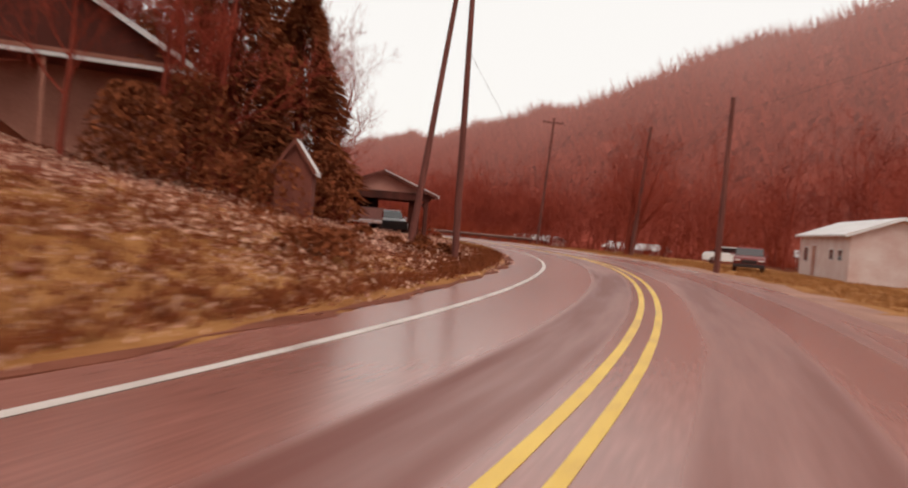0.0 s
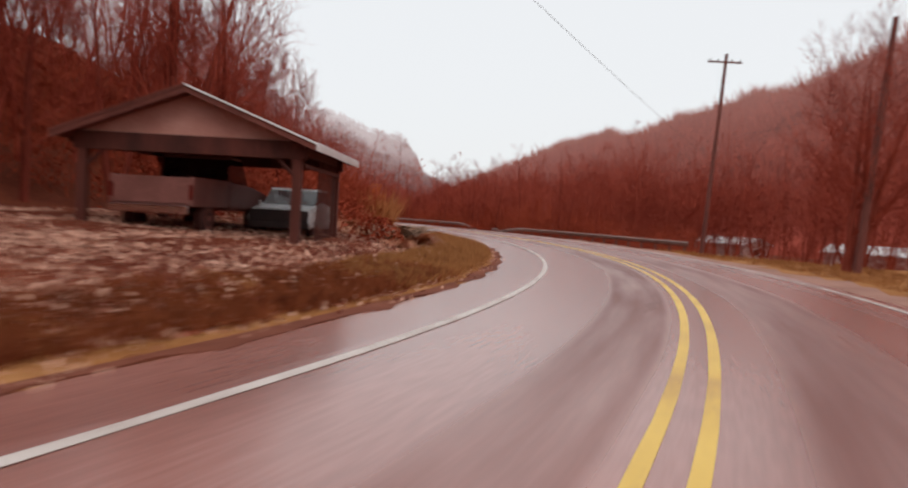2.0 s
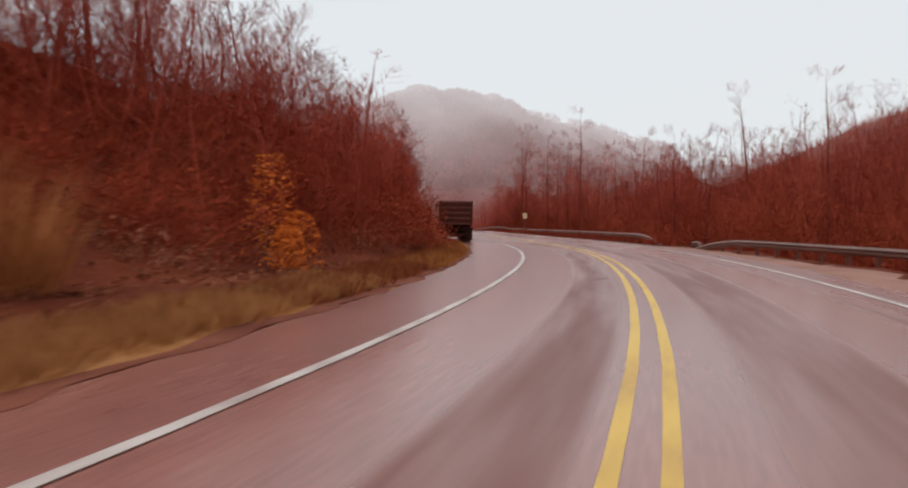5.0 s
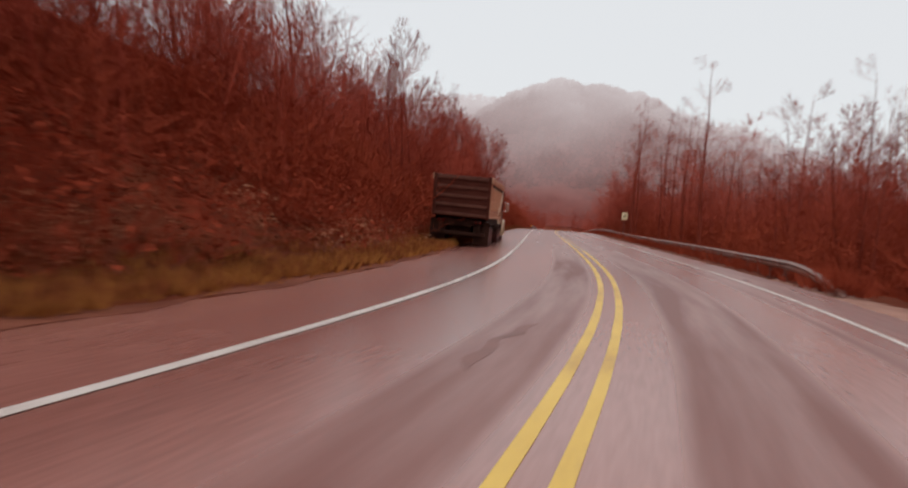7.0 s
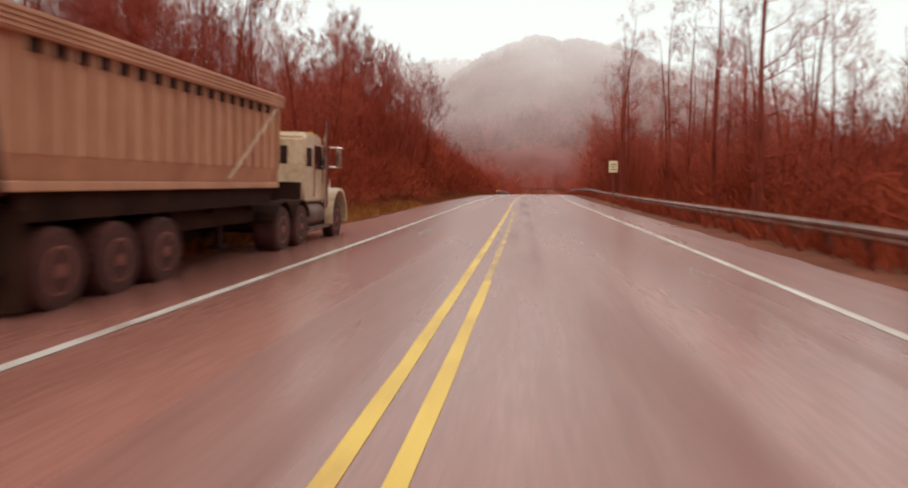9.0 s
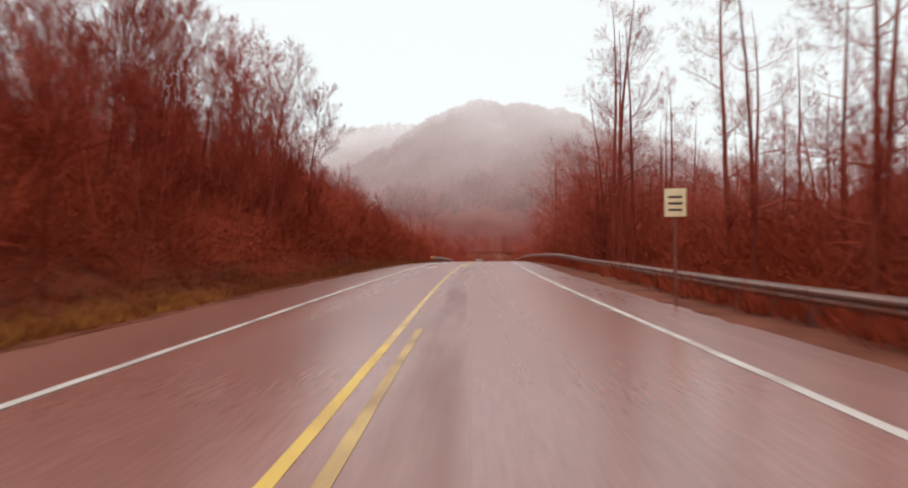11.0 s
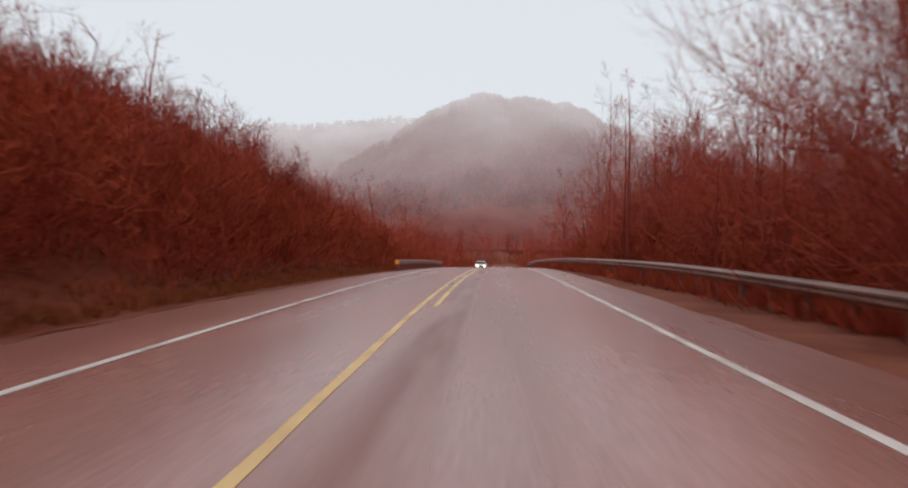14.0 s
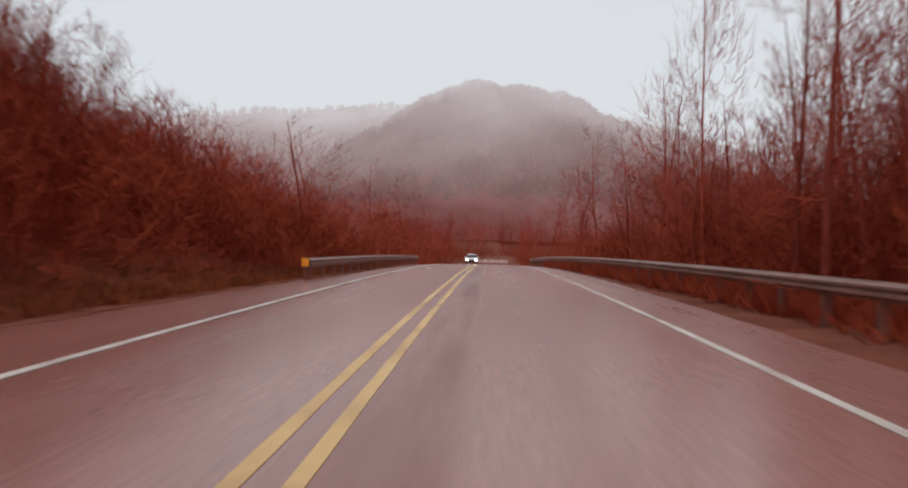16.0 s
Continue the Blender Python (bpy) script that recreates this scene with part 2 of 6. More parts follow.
SIGN_FACE = mat("pale_sign_face", (0.72, 0.60, 0.34), (0.85, 0.74, 0.48), scale=3, rough=0.4, bump=0.0)
AMBER = mat("amber_marker", (0.75, 0.33, 0.02), (0.90, 0.45, 0.03), scale=3, rough=0.4, bump=0.0)
RED_LENS = mat("red_lens", (0.05, 0.008, 0.006), (0.11, 0.014, 0.010), scale=4, rough=0.2, bump=0.0)
LAMP_ON = glow("lit_headlamp", (1.0, 0.90, 0.72), 26.0)
# Distance haze is painted into both hill materials as a pale glow.
HAZE_GLOW_HILL = misty("hillside_woods_haze_glow", (0.20, 0.028, 0.018), (0.34, 0.064, 0.042), (0.46, 0.24, 0.205), (0.66, 0.54, 0.52), 0.05, 0.42, -5, 85, 0.03)
MIST_GLOW_WOODS = misty("mountain_woods_mist_glow", (0.11, 0.022, 0.017), (0.19, 0.046, 0.037), (0.36, 0.18, 0.165), (0.70, 0.66, 0.67), 0.16, 0.98, 0, 232, 0.012)

# wheel tracks: darker, smoother bands along both lanes, broken up by patches
nt = ASPHALT.node_tree
bs = nt.nodes["Principled BSDF"]
uvn = nt.nodes.new("ShaderNodeTexCoord")
sep = nt.nodes.new("ShaderNodeSeparateXYZ")
nt.links.new(uvn.outputs["UV"], sep.inputs[0])
band = nt.nodes.new("ShaderNodeMapRange")
band.inputs[1].default_value, band.inputs[2].default_value = -6.0, 6.0
nt.links.new(sep.outputs[0], band.inputs[0])
BANDS = (
    [(-5.8, 0.2), (-3.5, 0.1), (-2.9, 0.03), (-1.5, 0.03), (-1.3, 1.0), (-0.5, 0.9), (-0.3, 0.08), (0.7, 0.08), (0.95, 0.85), (2.0, 0.85), (2.25, 0.1), (3.15, 0.1), (3.35, 0.8), (3.75, 0.3), (5.6, 0.6)],
    [(-5.8, 0.2), (-3.5, 0.12), (-2.9, 0.06), (-2.1, 0.25), (-1.5, 0.1), (-0.4, 0.12), (0.0, 0.3), (0.5, 0.75), (0.8, 0.7), (1.1, 0.15), (1.9, 0.3), (2.4, 0.1), (3.6, 0.1), (4.3, 0.35), (5.6, 0.55)],
)
ramps = []
for bands in BANDS:
    wear_ramp = nt.nodes.new("ShaderNodeValToRGB")
    wear_ramp.color_ramp.interpolation = "EASE"
    for k, (lat, dark) in enumerate(bands):
        e = wear_ramp.color_ramp.elements[k] if k < 2 else wear_ramp.color_ramp.elements.new((lat + 6) / 12)
        e.position, e.color = (lat + 6) / 12, (dark, dark, dark, 1)
    nt.links.new(band.outputs[0], wear_ramp.inputs[0])
    ramps.append(wear_ramp)
along = nt.nodes.new("ShaderNodeMapRange")
along.inputs[1].default_value, along.inputs[2].default_value = 5.0, 30.0
nt.links.new(sep.outputs[1], along.inputs[0])
wear_mix = nt.nodes.new("ShaderNodeMix")
wear_mix.data_type = "RGBA"
nt.links.new(along.outputs[0], wear_mix.inputs[0])
nt.links.new(ramps[0].outputs[0], wear_mix.inputs[6])
nt.links.new(ramps[1].outputs[0], wear_mix.inputs[7])
tmap = nt.nodes.new("ShaderNodeMapping")
tmap.inputs["Scale"].default_value = (0.8, 0.06, 1)
nt.links.new(uvn.outputs["UV"], tmap.inputs[0])
tn = nt.nodes.new("ShaderNodeTexNoise")
tn.inputs["Scale"].default_value, tn.inputs["Detail"].default_value = 1.6, 3
nt.links.new(tmap.outputs[0], tn.inputs["Vector"])
tr2 = nt.nodes.new("ShaderNodeMapRange")
tr2.inputs[1].default_value, tr2.inputs[2].default_value, tr2.inputs[4].default_value = 0.34, 0.62, 1.0
tr2.inputs[3].default_value = 0.30
nt.links.new(tn.outputs[0], tr2.inputs[0])
tm = nt.nodes.new("ShaderNodeMath")
tm.operation = "MULTIPLY"
nt.links.new(wear_mix.outputs[2], tm.inputs[0])
nt.links.new(tr2.outputs[0], tm.inputs[1])
tmix = nt.nodes.new("ShaderNodeMix")
tmix.data_type = "RGBA"
tmix.inputs[7].default_value = (0.19, 0.056, 0.042, 1)
old = bs.inputs["Base Color"].links[0].from_socket
nt.links.new(tm.outputs[0], tmix.inputs[0])
nt.links.new(old, tmix.inputs[6])
nt.links.new(tmix.outputs[2], bs.inputs["Base Color"])
trough = nt.nodes.new("ShaderNodeMapRange")
trough.inputs[3].default_value, trough.inputs[4].default_value = 0.22, 0.50
nt.links.new(tm.outputs[0], trough.inputs[0])
nt.links.new(trough.outputs[0], bs.inputs["Roughness"])
tspec = nt.nodes.new("ShaderNodeMapRange")
tspec.inputs[3].default_value, tspec.inputs[4].default_value = 1.0, 0.25
nt.links.new(tm.outputs[0], tspec.inputs[0])
nt.links.new(tspec.outputs[0], bs.inputs["Specular IOR Level"])

# ------------------------------------------------------------ mesh helpers


def part(name, bm, material, parent=None, label=""):
    me = bpy.data.meshes.new(name)
    bm.to_mesh(me)
    bm.free()
    me.materials.append(material)
    ob = new(name, me)
    if parent is not None:
        ob.parent = parent
    if label:
        tagged(ob, label)
    return ob


def box(bm, x0, x1, y0, y1, z0, z1, bevel=0.0):
    r = bmesh.ops.create_cube(bm, size=1.0, matrix=Matrix.Translation(((x0 + x1) / 2, (y0 + y1) / 2, (z0 + z1) / 2)) @ Matrix.Diagonal((x1 - x0, y1 - y0, z1 - z0, 1)))
    if bevel:
        es = list({e for v in r["verts"] for e in v.link_edges})
        bmesh.ops.bevel(bm, geom=es, offset=bevel, segments=2, affect="EDGES", profile=0.6)
    return bm


def boxed(*a, **k):
    return box(bmesh.new(), *a, **k)


def prism(bm, outline, axis, a, b):
    """Extrudes a closed outline of (u, v) from a to b along an axis: x takes (y, z), y takes (x, z), z takes (x, y)."""
    def put(u, v, w):
        return {"x": (w, u, v), "y": (u, w, v), "z": (u, v, w)}[axis]
    lo = [bm.verts.new(put(u, v, a)) for u, v in outline]
    hi = [bm.verts.new(put(u, v, b)) for u, v in outline]
    n = len(outline)
    bm.faces.new(lo)
    bm.faces.new(hi[::-1])
    for i in range(n):
        bm.faces.new((lo[i], hi[i], hi[(i + 1) % n], lo[(i + 1) % n]))
    bmesh.ops.recalc_face_normals(bm, faces=bm.faces[:])
    return bm


def rod(bm, p, q, r0, r1=None, n=8):
    p, q = Vector(p), Vector(q)
    r1 = r0 if r1 is None else r1
    m = Matrix.Translation((p + q) / 2) @ (q - p).to_track_quat("Z", "Y").to_matrix().to_4x4()
    bmesh.ops.create_cone(bm, cap_ends=True, segments=n, radius1=r0, radius2=r1, depth=(q - p).length, matrix=m)
    return bm


def lathe_x(bm, profile, x, y, z, n=24):
    """A turned shape about the x axis: profile of (offset along x, radius)."""
    rings = []
    for dx, r in profile:
        rings.append([bm.verts.new((x + dx, y + r * math.cos(2 * math.pi * i / n), z + r * math.sin(2 * math.pi * i / n))) for i in range(n)])
    for a, b in zip(rings, rings[1:]):
        for i in range(n):
            bm.faces.new((a[i], a[(i + 1) % n], b[(i + 1) % n], b[i]))
    bm.faces.new(rings[0][::-1])
    bm.faces.new(rings[-1])
    bmesh.ops.recalc_face_normals(bm, faces=bm.faces[:])
    return bm


def tri_mesh(name, verts, tris, materials, smooth=False):
    me = bpy.data.meshes.new(name)
    verts, tris = np.asarray(verts, dtype=np.float32), np.asarray(tris, dtype=np.int32)
    me.vertices.add(len(verts))
    me.vertices.foreach_set("co", verts.ravel())
    me.loops.add(tris.size)
    me.loops.foreach_set("vertex_index", tris.ravel())
    me.polygons.add(len(tris))
    me.polygons.foreach_set("loop_start", np.arange(0, tris.size, 3, dtype=np.int32))
    me.update(calc_edges=True)
    me.validate()
    if smooth:
        me.polygons.foreach_set("use_smooth", np.ones(len(tris), dtype=bool))
    for m in materials:
        me.materials.append(m)
    return me


def many(template, places):
    """Joins copies of a template (verts, tris) at places (x, y, z, turn, width, height)."""
    v, f = template
    pl = np.asarray(places, dtype=np.float64)
    c, s = np.cos(pl[:, 3])[:, None], np.sin(pl[:, 3])[:, None]
    x, y, z = v[:, 0][None], v[:, 1][None], v[:, 2][None]
    w, h = pl[:, 4][:, None], pl[:, 5][:, None]
    out = np.stack([(x * c - y * s) * w + pl[:, 0][:, None], (x * s + y * c) * w + pl[:, 1][:, None], z * h + pl[:, 2][:, None]], axis=2)
    tr = (f[None] + (np.arange(len(pl)) * len(v))[:, None, None]).reshape(-1, 3)
    return out.reshape(-1, 3), tr


def joined(pieces):
    vs, fs, n = [], [], 0
    for v, f in pieces:
        vs.append(v)
        fs.append(f + n)
        n += len(v)
    return np.concatenate(vs), np.concatenate(fs)


# ------------------------------------------------------------ the road's line and the lie of the land
KAPPA = [0.0207, 0.0185, 0.0163, 0.0141, 0.0118, 0.0096, 0.0084, 0.0104, 0.0145, 0.0118, 0.0094, 0.008, 0.0067, 0.0063,
         0.0072, 0.0072, 0.0017, 0.0004, 0.0003, 0.0, 0.0004, -0.001, -0.0007, -0.0004, -0.0006, -0.0008, -0.0003]
S_AX = np.arange(-150.0, 900.0, 0.5)
k_ax = np.interp(S_AX, -150 + 10 * np.arange(27), KAPPA)
k_ax[S_AX > 112] = 0.0
TH = np.concatenate([[0], np.cumsum((k_ax[1:] + k_ax[:-1]) / 2 * 0.5)])
i60, i00 = int(np.argmin(abs(S_AX - 60))), int(np.argmin(abs(S_AX)))
TH -= TH[i60]
RX = np.concatenate([[0], np.cumsum(-(np.sin(TH[1:]) + np.sin(TH[:-1])) / 4)])
RY = np.concatenate([[0], np.cumsum((np.cos(TH[1:]) + np.cos(TH[:-1])) / 4)])
RX -= RX[i60]
RY -= RY[i00]


def dip(s):
    """Height of the road: level, then over a crest."""
    u = np.clip(np.asarray(s, dtype=float) - 88, 0, 85)
    v = np.clip(np.asarray(s, dtype=float) - 173, 0, None)
    return np.maximum(-u * u / 4600 - v * 0.037, -5.0)


def crossfall(lat):
    """The shoulders fall away a little from the lanes."""
    lat = np.asarray(lat, dtype=float)
    return -0.04 * np.clip(-3.2 - lat, 0, 3.0) - 0.02 * np.clip(lat - 4.2, 0, 3.0)


def at(s, lat, z=0.0):
    x, y, th = np.interp(s, S_AX, RX), np.interp(s, S_AX, RY), np.interp(s, S_AX, TH)
    return float(x + lat * math.cos(th)), float(y + lat * math.sin(th)), float(z + dip(s) + crossfall(lat))


def heading(s):
    return float(np.interp(s, S_AX, TH))


def road_coords(x, y):
    """(s, lat) of points of the plan."""
    x, y = np.atleast_1d(np.asarray(x, float)), np.atleast_1d(np.asarray(y, float))
    s, lat = np.empty(len(x)), np.empty(len(x))
    for a in range(0, len(x), 4000):
        sl = slice(a, a + 4000)
        d = (x[sl, None] - RX[None, ::4]) ** 2 + (y[sl, None] - RY[None, ::4]) ** 2
        m = np.argmin(d, axis=1) * 4
        s[sl] = S_AX[m]
        ex, ey = x[sl] - RX[m], y[sl] - RY[m]
        side = ex * np.cos(TH[m]) + ey * np.sin(TH[m])
        lat[sl] = np.sign(side) * np.sqrt(ex * ex + ey * ey)
        inside = np.abs(-ex * np.sin(TH[m]) + ey * np.cos(TH[m])) < 1.5
        lat[sl] = np.where(inside, side, lat[sl])
    return s, lat


def ramp01(x, a, b):
    t = np.clip((x - a) / (b - a), 0, 1)
    return t * t * (3 - 2 * t)


def left_edge(s):
    return np.interp(s, [-115, -95, -60, -45, -32, -15, 60, 110, 135, 330], [-3.7, -4.4, -4.5, -4.7, -5.3, -5.5, -5.8, -5.7, -4.6, -4.6])


def right_edge(s):
    return np.interp(s, [-115, -50, -30, 0, 60, 330], [4.5, 4.6, 5.0, 5.6, 5.7, 5.7])


def foot(s):
    """How far the foot of the bank stands back from the pavement inside the bend."""
    return 3.6 * (1 - ramp01(s, -25, -7))


def land(x, y):
    """Height of the ground."""
    s, lat = road_coords(x, y)
    base = dip(s) + crossfall(lat)
    z = np.zeros(len(s))
    le, re = left_edge(s), right_edge(s)
    out_l, out_r = np.clip(le - lat, 0, None), np.clip(lat - re, 0, None)
    yard = 1 - ramp01(s, -55, -30)
    steep = ramp01(-s, 68, 100)
    zl_yard = 0.11 * np.clip(out_l, 0, 4) + (0.06 + 0.17 * steep) * np.clip(out_l - 1.5, 0, 30) + 0.42 * np.clip(out_l - 14, 0, 22)
    zl_bank = 0.06 * np.clip(out_l, 0, 1.5 + foot(s)) + 0.50 * np.clip(out_l - 1.5 - foot(s), 0, 20) + 0.16 * np.clip(out_l - 21, 0, 200)
    over = ramp01(s, 118, 150)
    zl_bank = zl_bank * (1 - over) + (-0.25 * np.clip(out_l - 1.0, 0, 4) + 0.34 * np.clip(out_l - 6, 0, 30)) * over
    zl_bank = zl_bank * (1 - ramp01(s, 230, 420))
    z += np.where(lat < 0, zl_yard * yard + zl_bank * (1 - yard), 0)
    early = 1 - ramp01(s, -45, -20)
    zr_early = -0.012 * np.clip(out_r, 0, 25) - 0.0 * out_r
    zr_late = -0.03 * np.clip(out_r, 0, 2.5) - 0.42 * np.clip(out_r - 3.0, 0, 6.5)
    z += np.where(lat > 0, zr_early * early + zr_late * (1 - early), 0)
    edge = np.minimum(lat - le, re - lat)
    z += np.where(edge > 0.05, -0.09, 0.0) + np.where((edge <= 0.05), -0.015, 0)
    x, y = np.atleast_1d(x), np.atleast_1d(y)
    far = ramp01(np.hypot(x, y), 400, 900)
    return np.where(far > 0, (base + z) * (1 - far) + far * np.minimum(base + z, 2.0), base + z)


def land_at(x, y):
    return float(land(np.array([x]), np.array([y]))[0])


# ------------------------------------------------------------ ground, pavement, markings
def axis(lo, hi, step, reach):
    mid = np.arange(lo, hi + 0.01, step)
    grow = np.cumsum(step * 1.35 ** np.arange(1, 40))
    grow = grow[grow < reach]
    return np.concatenate([lo - grow[::-1], mid, hi + grow])


gx, gy = axis(-75, 50, 1.1, 3400), axis(-110, 150, 1.3, 3400)
GX, GY = np.meshgrid(gx, gy)
gz = land(GX.ravel(), GY.ravel())
rough_s, rough_lat = road_coords(GX.ravel(), GY.ravel())
off_road = (rough_lat < left_edge(rough_s) - 0.8) | (rough_lat > right_edge(rough_s) + 0.8)
gz += off_road * np.random.uniform(-0.07, 0.07, gz.size)
nx, ny = len(gx), len(gy)
idx = np.arange(nx * ny).reshape(ny, nx)
a, b, c, d = idx[:-1, :-1].ravel(), idx[:-1, 1:].ravel(), idx[1:, 1:].ravel(), idx[1:, :-1].ravel()
tris = np.concatenate([np.stack([a, b, c], 1), np.stack([a, c, d], 1)])
ground_mesh = tri_mesh("ground", np.stack([GX.ravel(), GY.ravel(), gz], 1), tris, [GROUND, LAWN, GRAVEL, DIRT], smooth=True)
cx, cy = GX.ravel()[tris].mean(1), GY.ravel()[tris].mean(1)
cs, cl = road_coords(cx, cy)
wob = 0.6 * np.sin(cx * 1.3 + cy * 0.7) + 0.4 * np.sin(cx * 2.9 - cy * 2.1)
kind_ix = np.zeros(len(tris), dtype=np.int32)
kind_ix[(cl < 0) & (cl > left_edge(cs) - np.where(cs < -91, 7.5, 1.7) + wob) & (cs < -47 + wob * 3)] = 1
kind_ix[(cl < 0) & (cl > left_edge(cs) - 2.0 + wob * 0.6) & (cs >= -47) & (cs < -28 + 6 * wob)] = 1
kind_ix[(cl > 0) & (cl < 20 + 2 * wob) & (cl > 6.4 + wob * 0.3) & (cs < -36)] = 1
kind_ix[(cl > 0) & (cl <= 6.4 + wob * 0.3) & (cs < -36)] = 2
kind_ix[(cl > 0) & (cl <= 7.2) & (cs >= -36)] = 2
kind_ix[(cl > 0) & (cl <= 9.5) & (cs >= 8 + 3 * wob)] = 3
ground_mesh.polygons.foreach_set("material_index", kind_ix)
ground = tagged(new("ground", ground_mesh), "leaf-covered earth, lawn and gravel beside the road", "ground", kind="structure")


def track(name, p, q, half, material, label, category):
    """A worn strip laid on the ground from p to q, following its rise, with an uneven edge."""
    rng = np.random.RandomState(9)
    n, m = 26, 6
    d = np.array(q) - np.array(p)
    side = np.array([-d[1], d[0]]) / np.linalg.norm(d)
    bm = bmesh.new()
    rows = []
    for i in range(n):
        w = half * (1 + 0.9 * max(0.0, 1 - i / 5) ** 2) * rng.uniform(0.85, 1.15)
        c = np.array(p) + d * i / (n - 1)
        pts = [c + side * w * (2 * j / m - 1) for j in range(m + 1)]
        z = land(np.array([u[0] for u in pts]), np.array([u[1] for u in pts]))
        rows.append([bm.verts.new((u[0], u[1], k + (0.07 if 0 < j < m else -0.06))) for j, (u, k) in enumerate(zip(pts, z))])
    for a0, b0 in zip(rows, rows[1:]):
        for j in range(m):
            bm.faces.new((a0[j], a0[j + 1], b0[j + 1], b0[j]))
    bmesh.ops.recalc_face_normals(bm, faces=bm.faces[:])
    return tagged(part(name, bm, material), label, category, kind="structure")


track("driveway", (-14.3, -39.9), (-20.4, -36.6), 0.75, TRACK, "pale worn gravel track climbing from the road", "driveway")


def ribbon(name, s0, s1, lat0, lat1, z0, thick, material, step=1.0, cols=1, label="", category="", wobble=0.0):
    """A strip laid along the road between two offsets, which may be functions of s, with real thickness."""
    n = max(2, int((s1 - s0) / step) + 1)
    ss = np.linspace(s0, s1, n)
    rng = np.random.RandomState(int(abs(s0 * 7 + s1 * 3)) % 9999)
    bm = bmesh.new()
    uv = bm.loops.layers.uv.new("road")
    grid, tag = [], {}
    for s in ss:
        l0 = lat0(s) if callable(lat0) else lat0
        l1 = lat1(s) if callable(lat1) else lat1
        l0 += rng.uniform(-wobble, wobble)
        l1 += rng.uniform(-wobble, wobble)
        row = []
        for j in range(cols + 1):
            l = l0 + (l1 - l0) * j / cols
            v = bm.verts.new(at(s, l, z0))
            tag[v] = (l, s)
            row.append(v)
        for l in (l1, l0):
            v = bm.verts.new(at(s, l, z0 - thick))
            tag[v] = (l, s)
            row.append(v)
        grid.append(row)
    m = cols + 3
    for r0, r1 in zip(grid, grid[1:]):
        for j in range(m):
            if j == cols + 1:
                continue
            f = bm.faces.new((r0[j], r0[(j + 1) % m], r1[(j + 1) % m], r1[j]))
            for lp in f.loops:
                lp[uv].uv = tag[lp.vert]
    ob = part(name, bm, material)
    if label:
        tagged(ob, label, category, kind="structure")
    return ob


ribbon("road", -148, 300, left_edge, right_edge, 0.0, 0.12, ASPHALT, step=1.0, cols=8, label="damp grey asphalt two-lane road with worn wheel tracks", category="road", wobble=0.07)
ribbon("dirt_verge", -118, 150, lambda s: float(left_edge(s)) - 0.55 - 0.22 * math.sin(s * 0.9), lambda s: float(left_edge(s)) + 0.02 + 0.12 * math.sin(s * 1.7), 0.010, 0.10, DIRT, step=0.7, label="damp eroded dirt edge between grass and asphalt", category="verge", wobble=0.10)
ribbon("road_marking_white_left", -148, 300, -3.15, -3.02, 0.006, 0.004, WHITE_LINE, label="worn white edge line painted on the asphalt", category="road marking", wobble=0.006)
ribbon("road_marking_white_right", -76, 300, 4.02, 4.15, 0.006, 0.004, WHITE_LINE, label="worn white edge line painted on the asphalt", category="road marking", wobble=0.006)
ribbon("road_marking_yellow_dull", 48.01, 300, -0.225, -0.105, 0.006, 0.004, DULL_YELLOW, label="dull worn yellow centre line stripe", category="road marking", wobble=0.006)
ribbon("road_marking_yellow_left", -148, 48, -0.225, -0.105, 0.006, 0.004, YELLOW_LINE, label="worn double yellow centre line, one stripe", category="road marking", wobble=0.005)
ribbon("road_marking_yellow_faded", 20.01, 50, 0.11, 0.22, 0.006, 0.004, FADED_YELLOW, label="faded double yellow centre line, worn stripe", category="road marking", wobble=0.01)
ribbon("road_marking_yellow_far", 92, 300, 0.105, 0.225, 0.006, 0.004, DULL_YELLOW, label="worn double yellow centre line, one stripe", category="road marking", wobble=0.005)
ribbon("road_marking_yellow_right", -148, 20, 0.105, 0.225, 0.006, 0.004, YELLOW_LINE, label="worn double yellow centre line, one stripe", category="road marking", wobble=0.005)

# ------------------------------------------------------------ trees and brush


def limb(vs, fs, p, q, r0, r1, n):
    p, q = np.asarray(p), np.asarray(q)
    d = (q - p) / (np.linalg.norm(q - p) + 1e-9)
    u = np.cross(d, (0.0, 0.0, 1.0) if abs(d[2]) < 0.9 else (1.0, 0.0, 0.0))
    u /= np.linalg.norm(u)
    w = np.cross(d, u)
    i0 = len(vs)
    for c, r in ((p, r0), (q, r1)):
        for k in range(n):
            an = 2 * math.pi * k / n
            vs.append(c + r * (math.cos(an) * u + math.sin(an) * w))
    for k in range(n):
        k2 = (k + 1) % n
        fs.append((i0 + k, i0 + k2, i0 + n + k2))
        fs.append((i0 + k, i0 + n + k2, i0 + n + k))


def sprig(vs, fs, p, q, w):
    """A thin flat twig that ends in a point."""
    d = q - p
    u = np.cross(d, np.array([0.37, 0.61, 0.70]))
    u *= w / (np.linalg.norm(u) + 1e-9)
    i0 = len(vs)
    vs += [p - u, p + u, q]
    fs.append((i0, i0 + 1, i0 + 2))


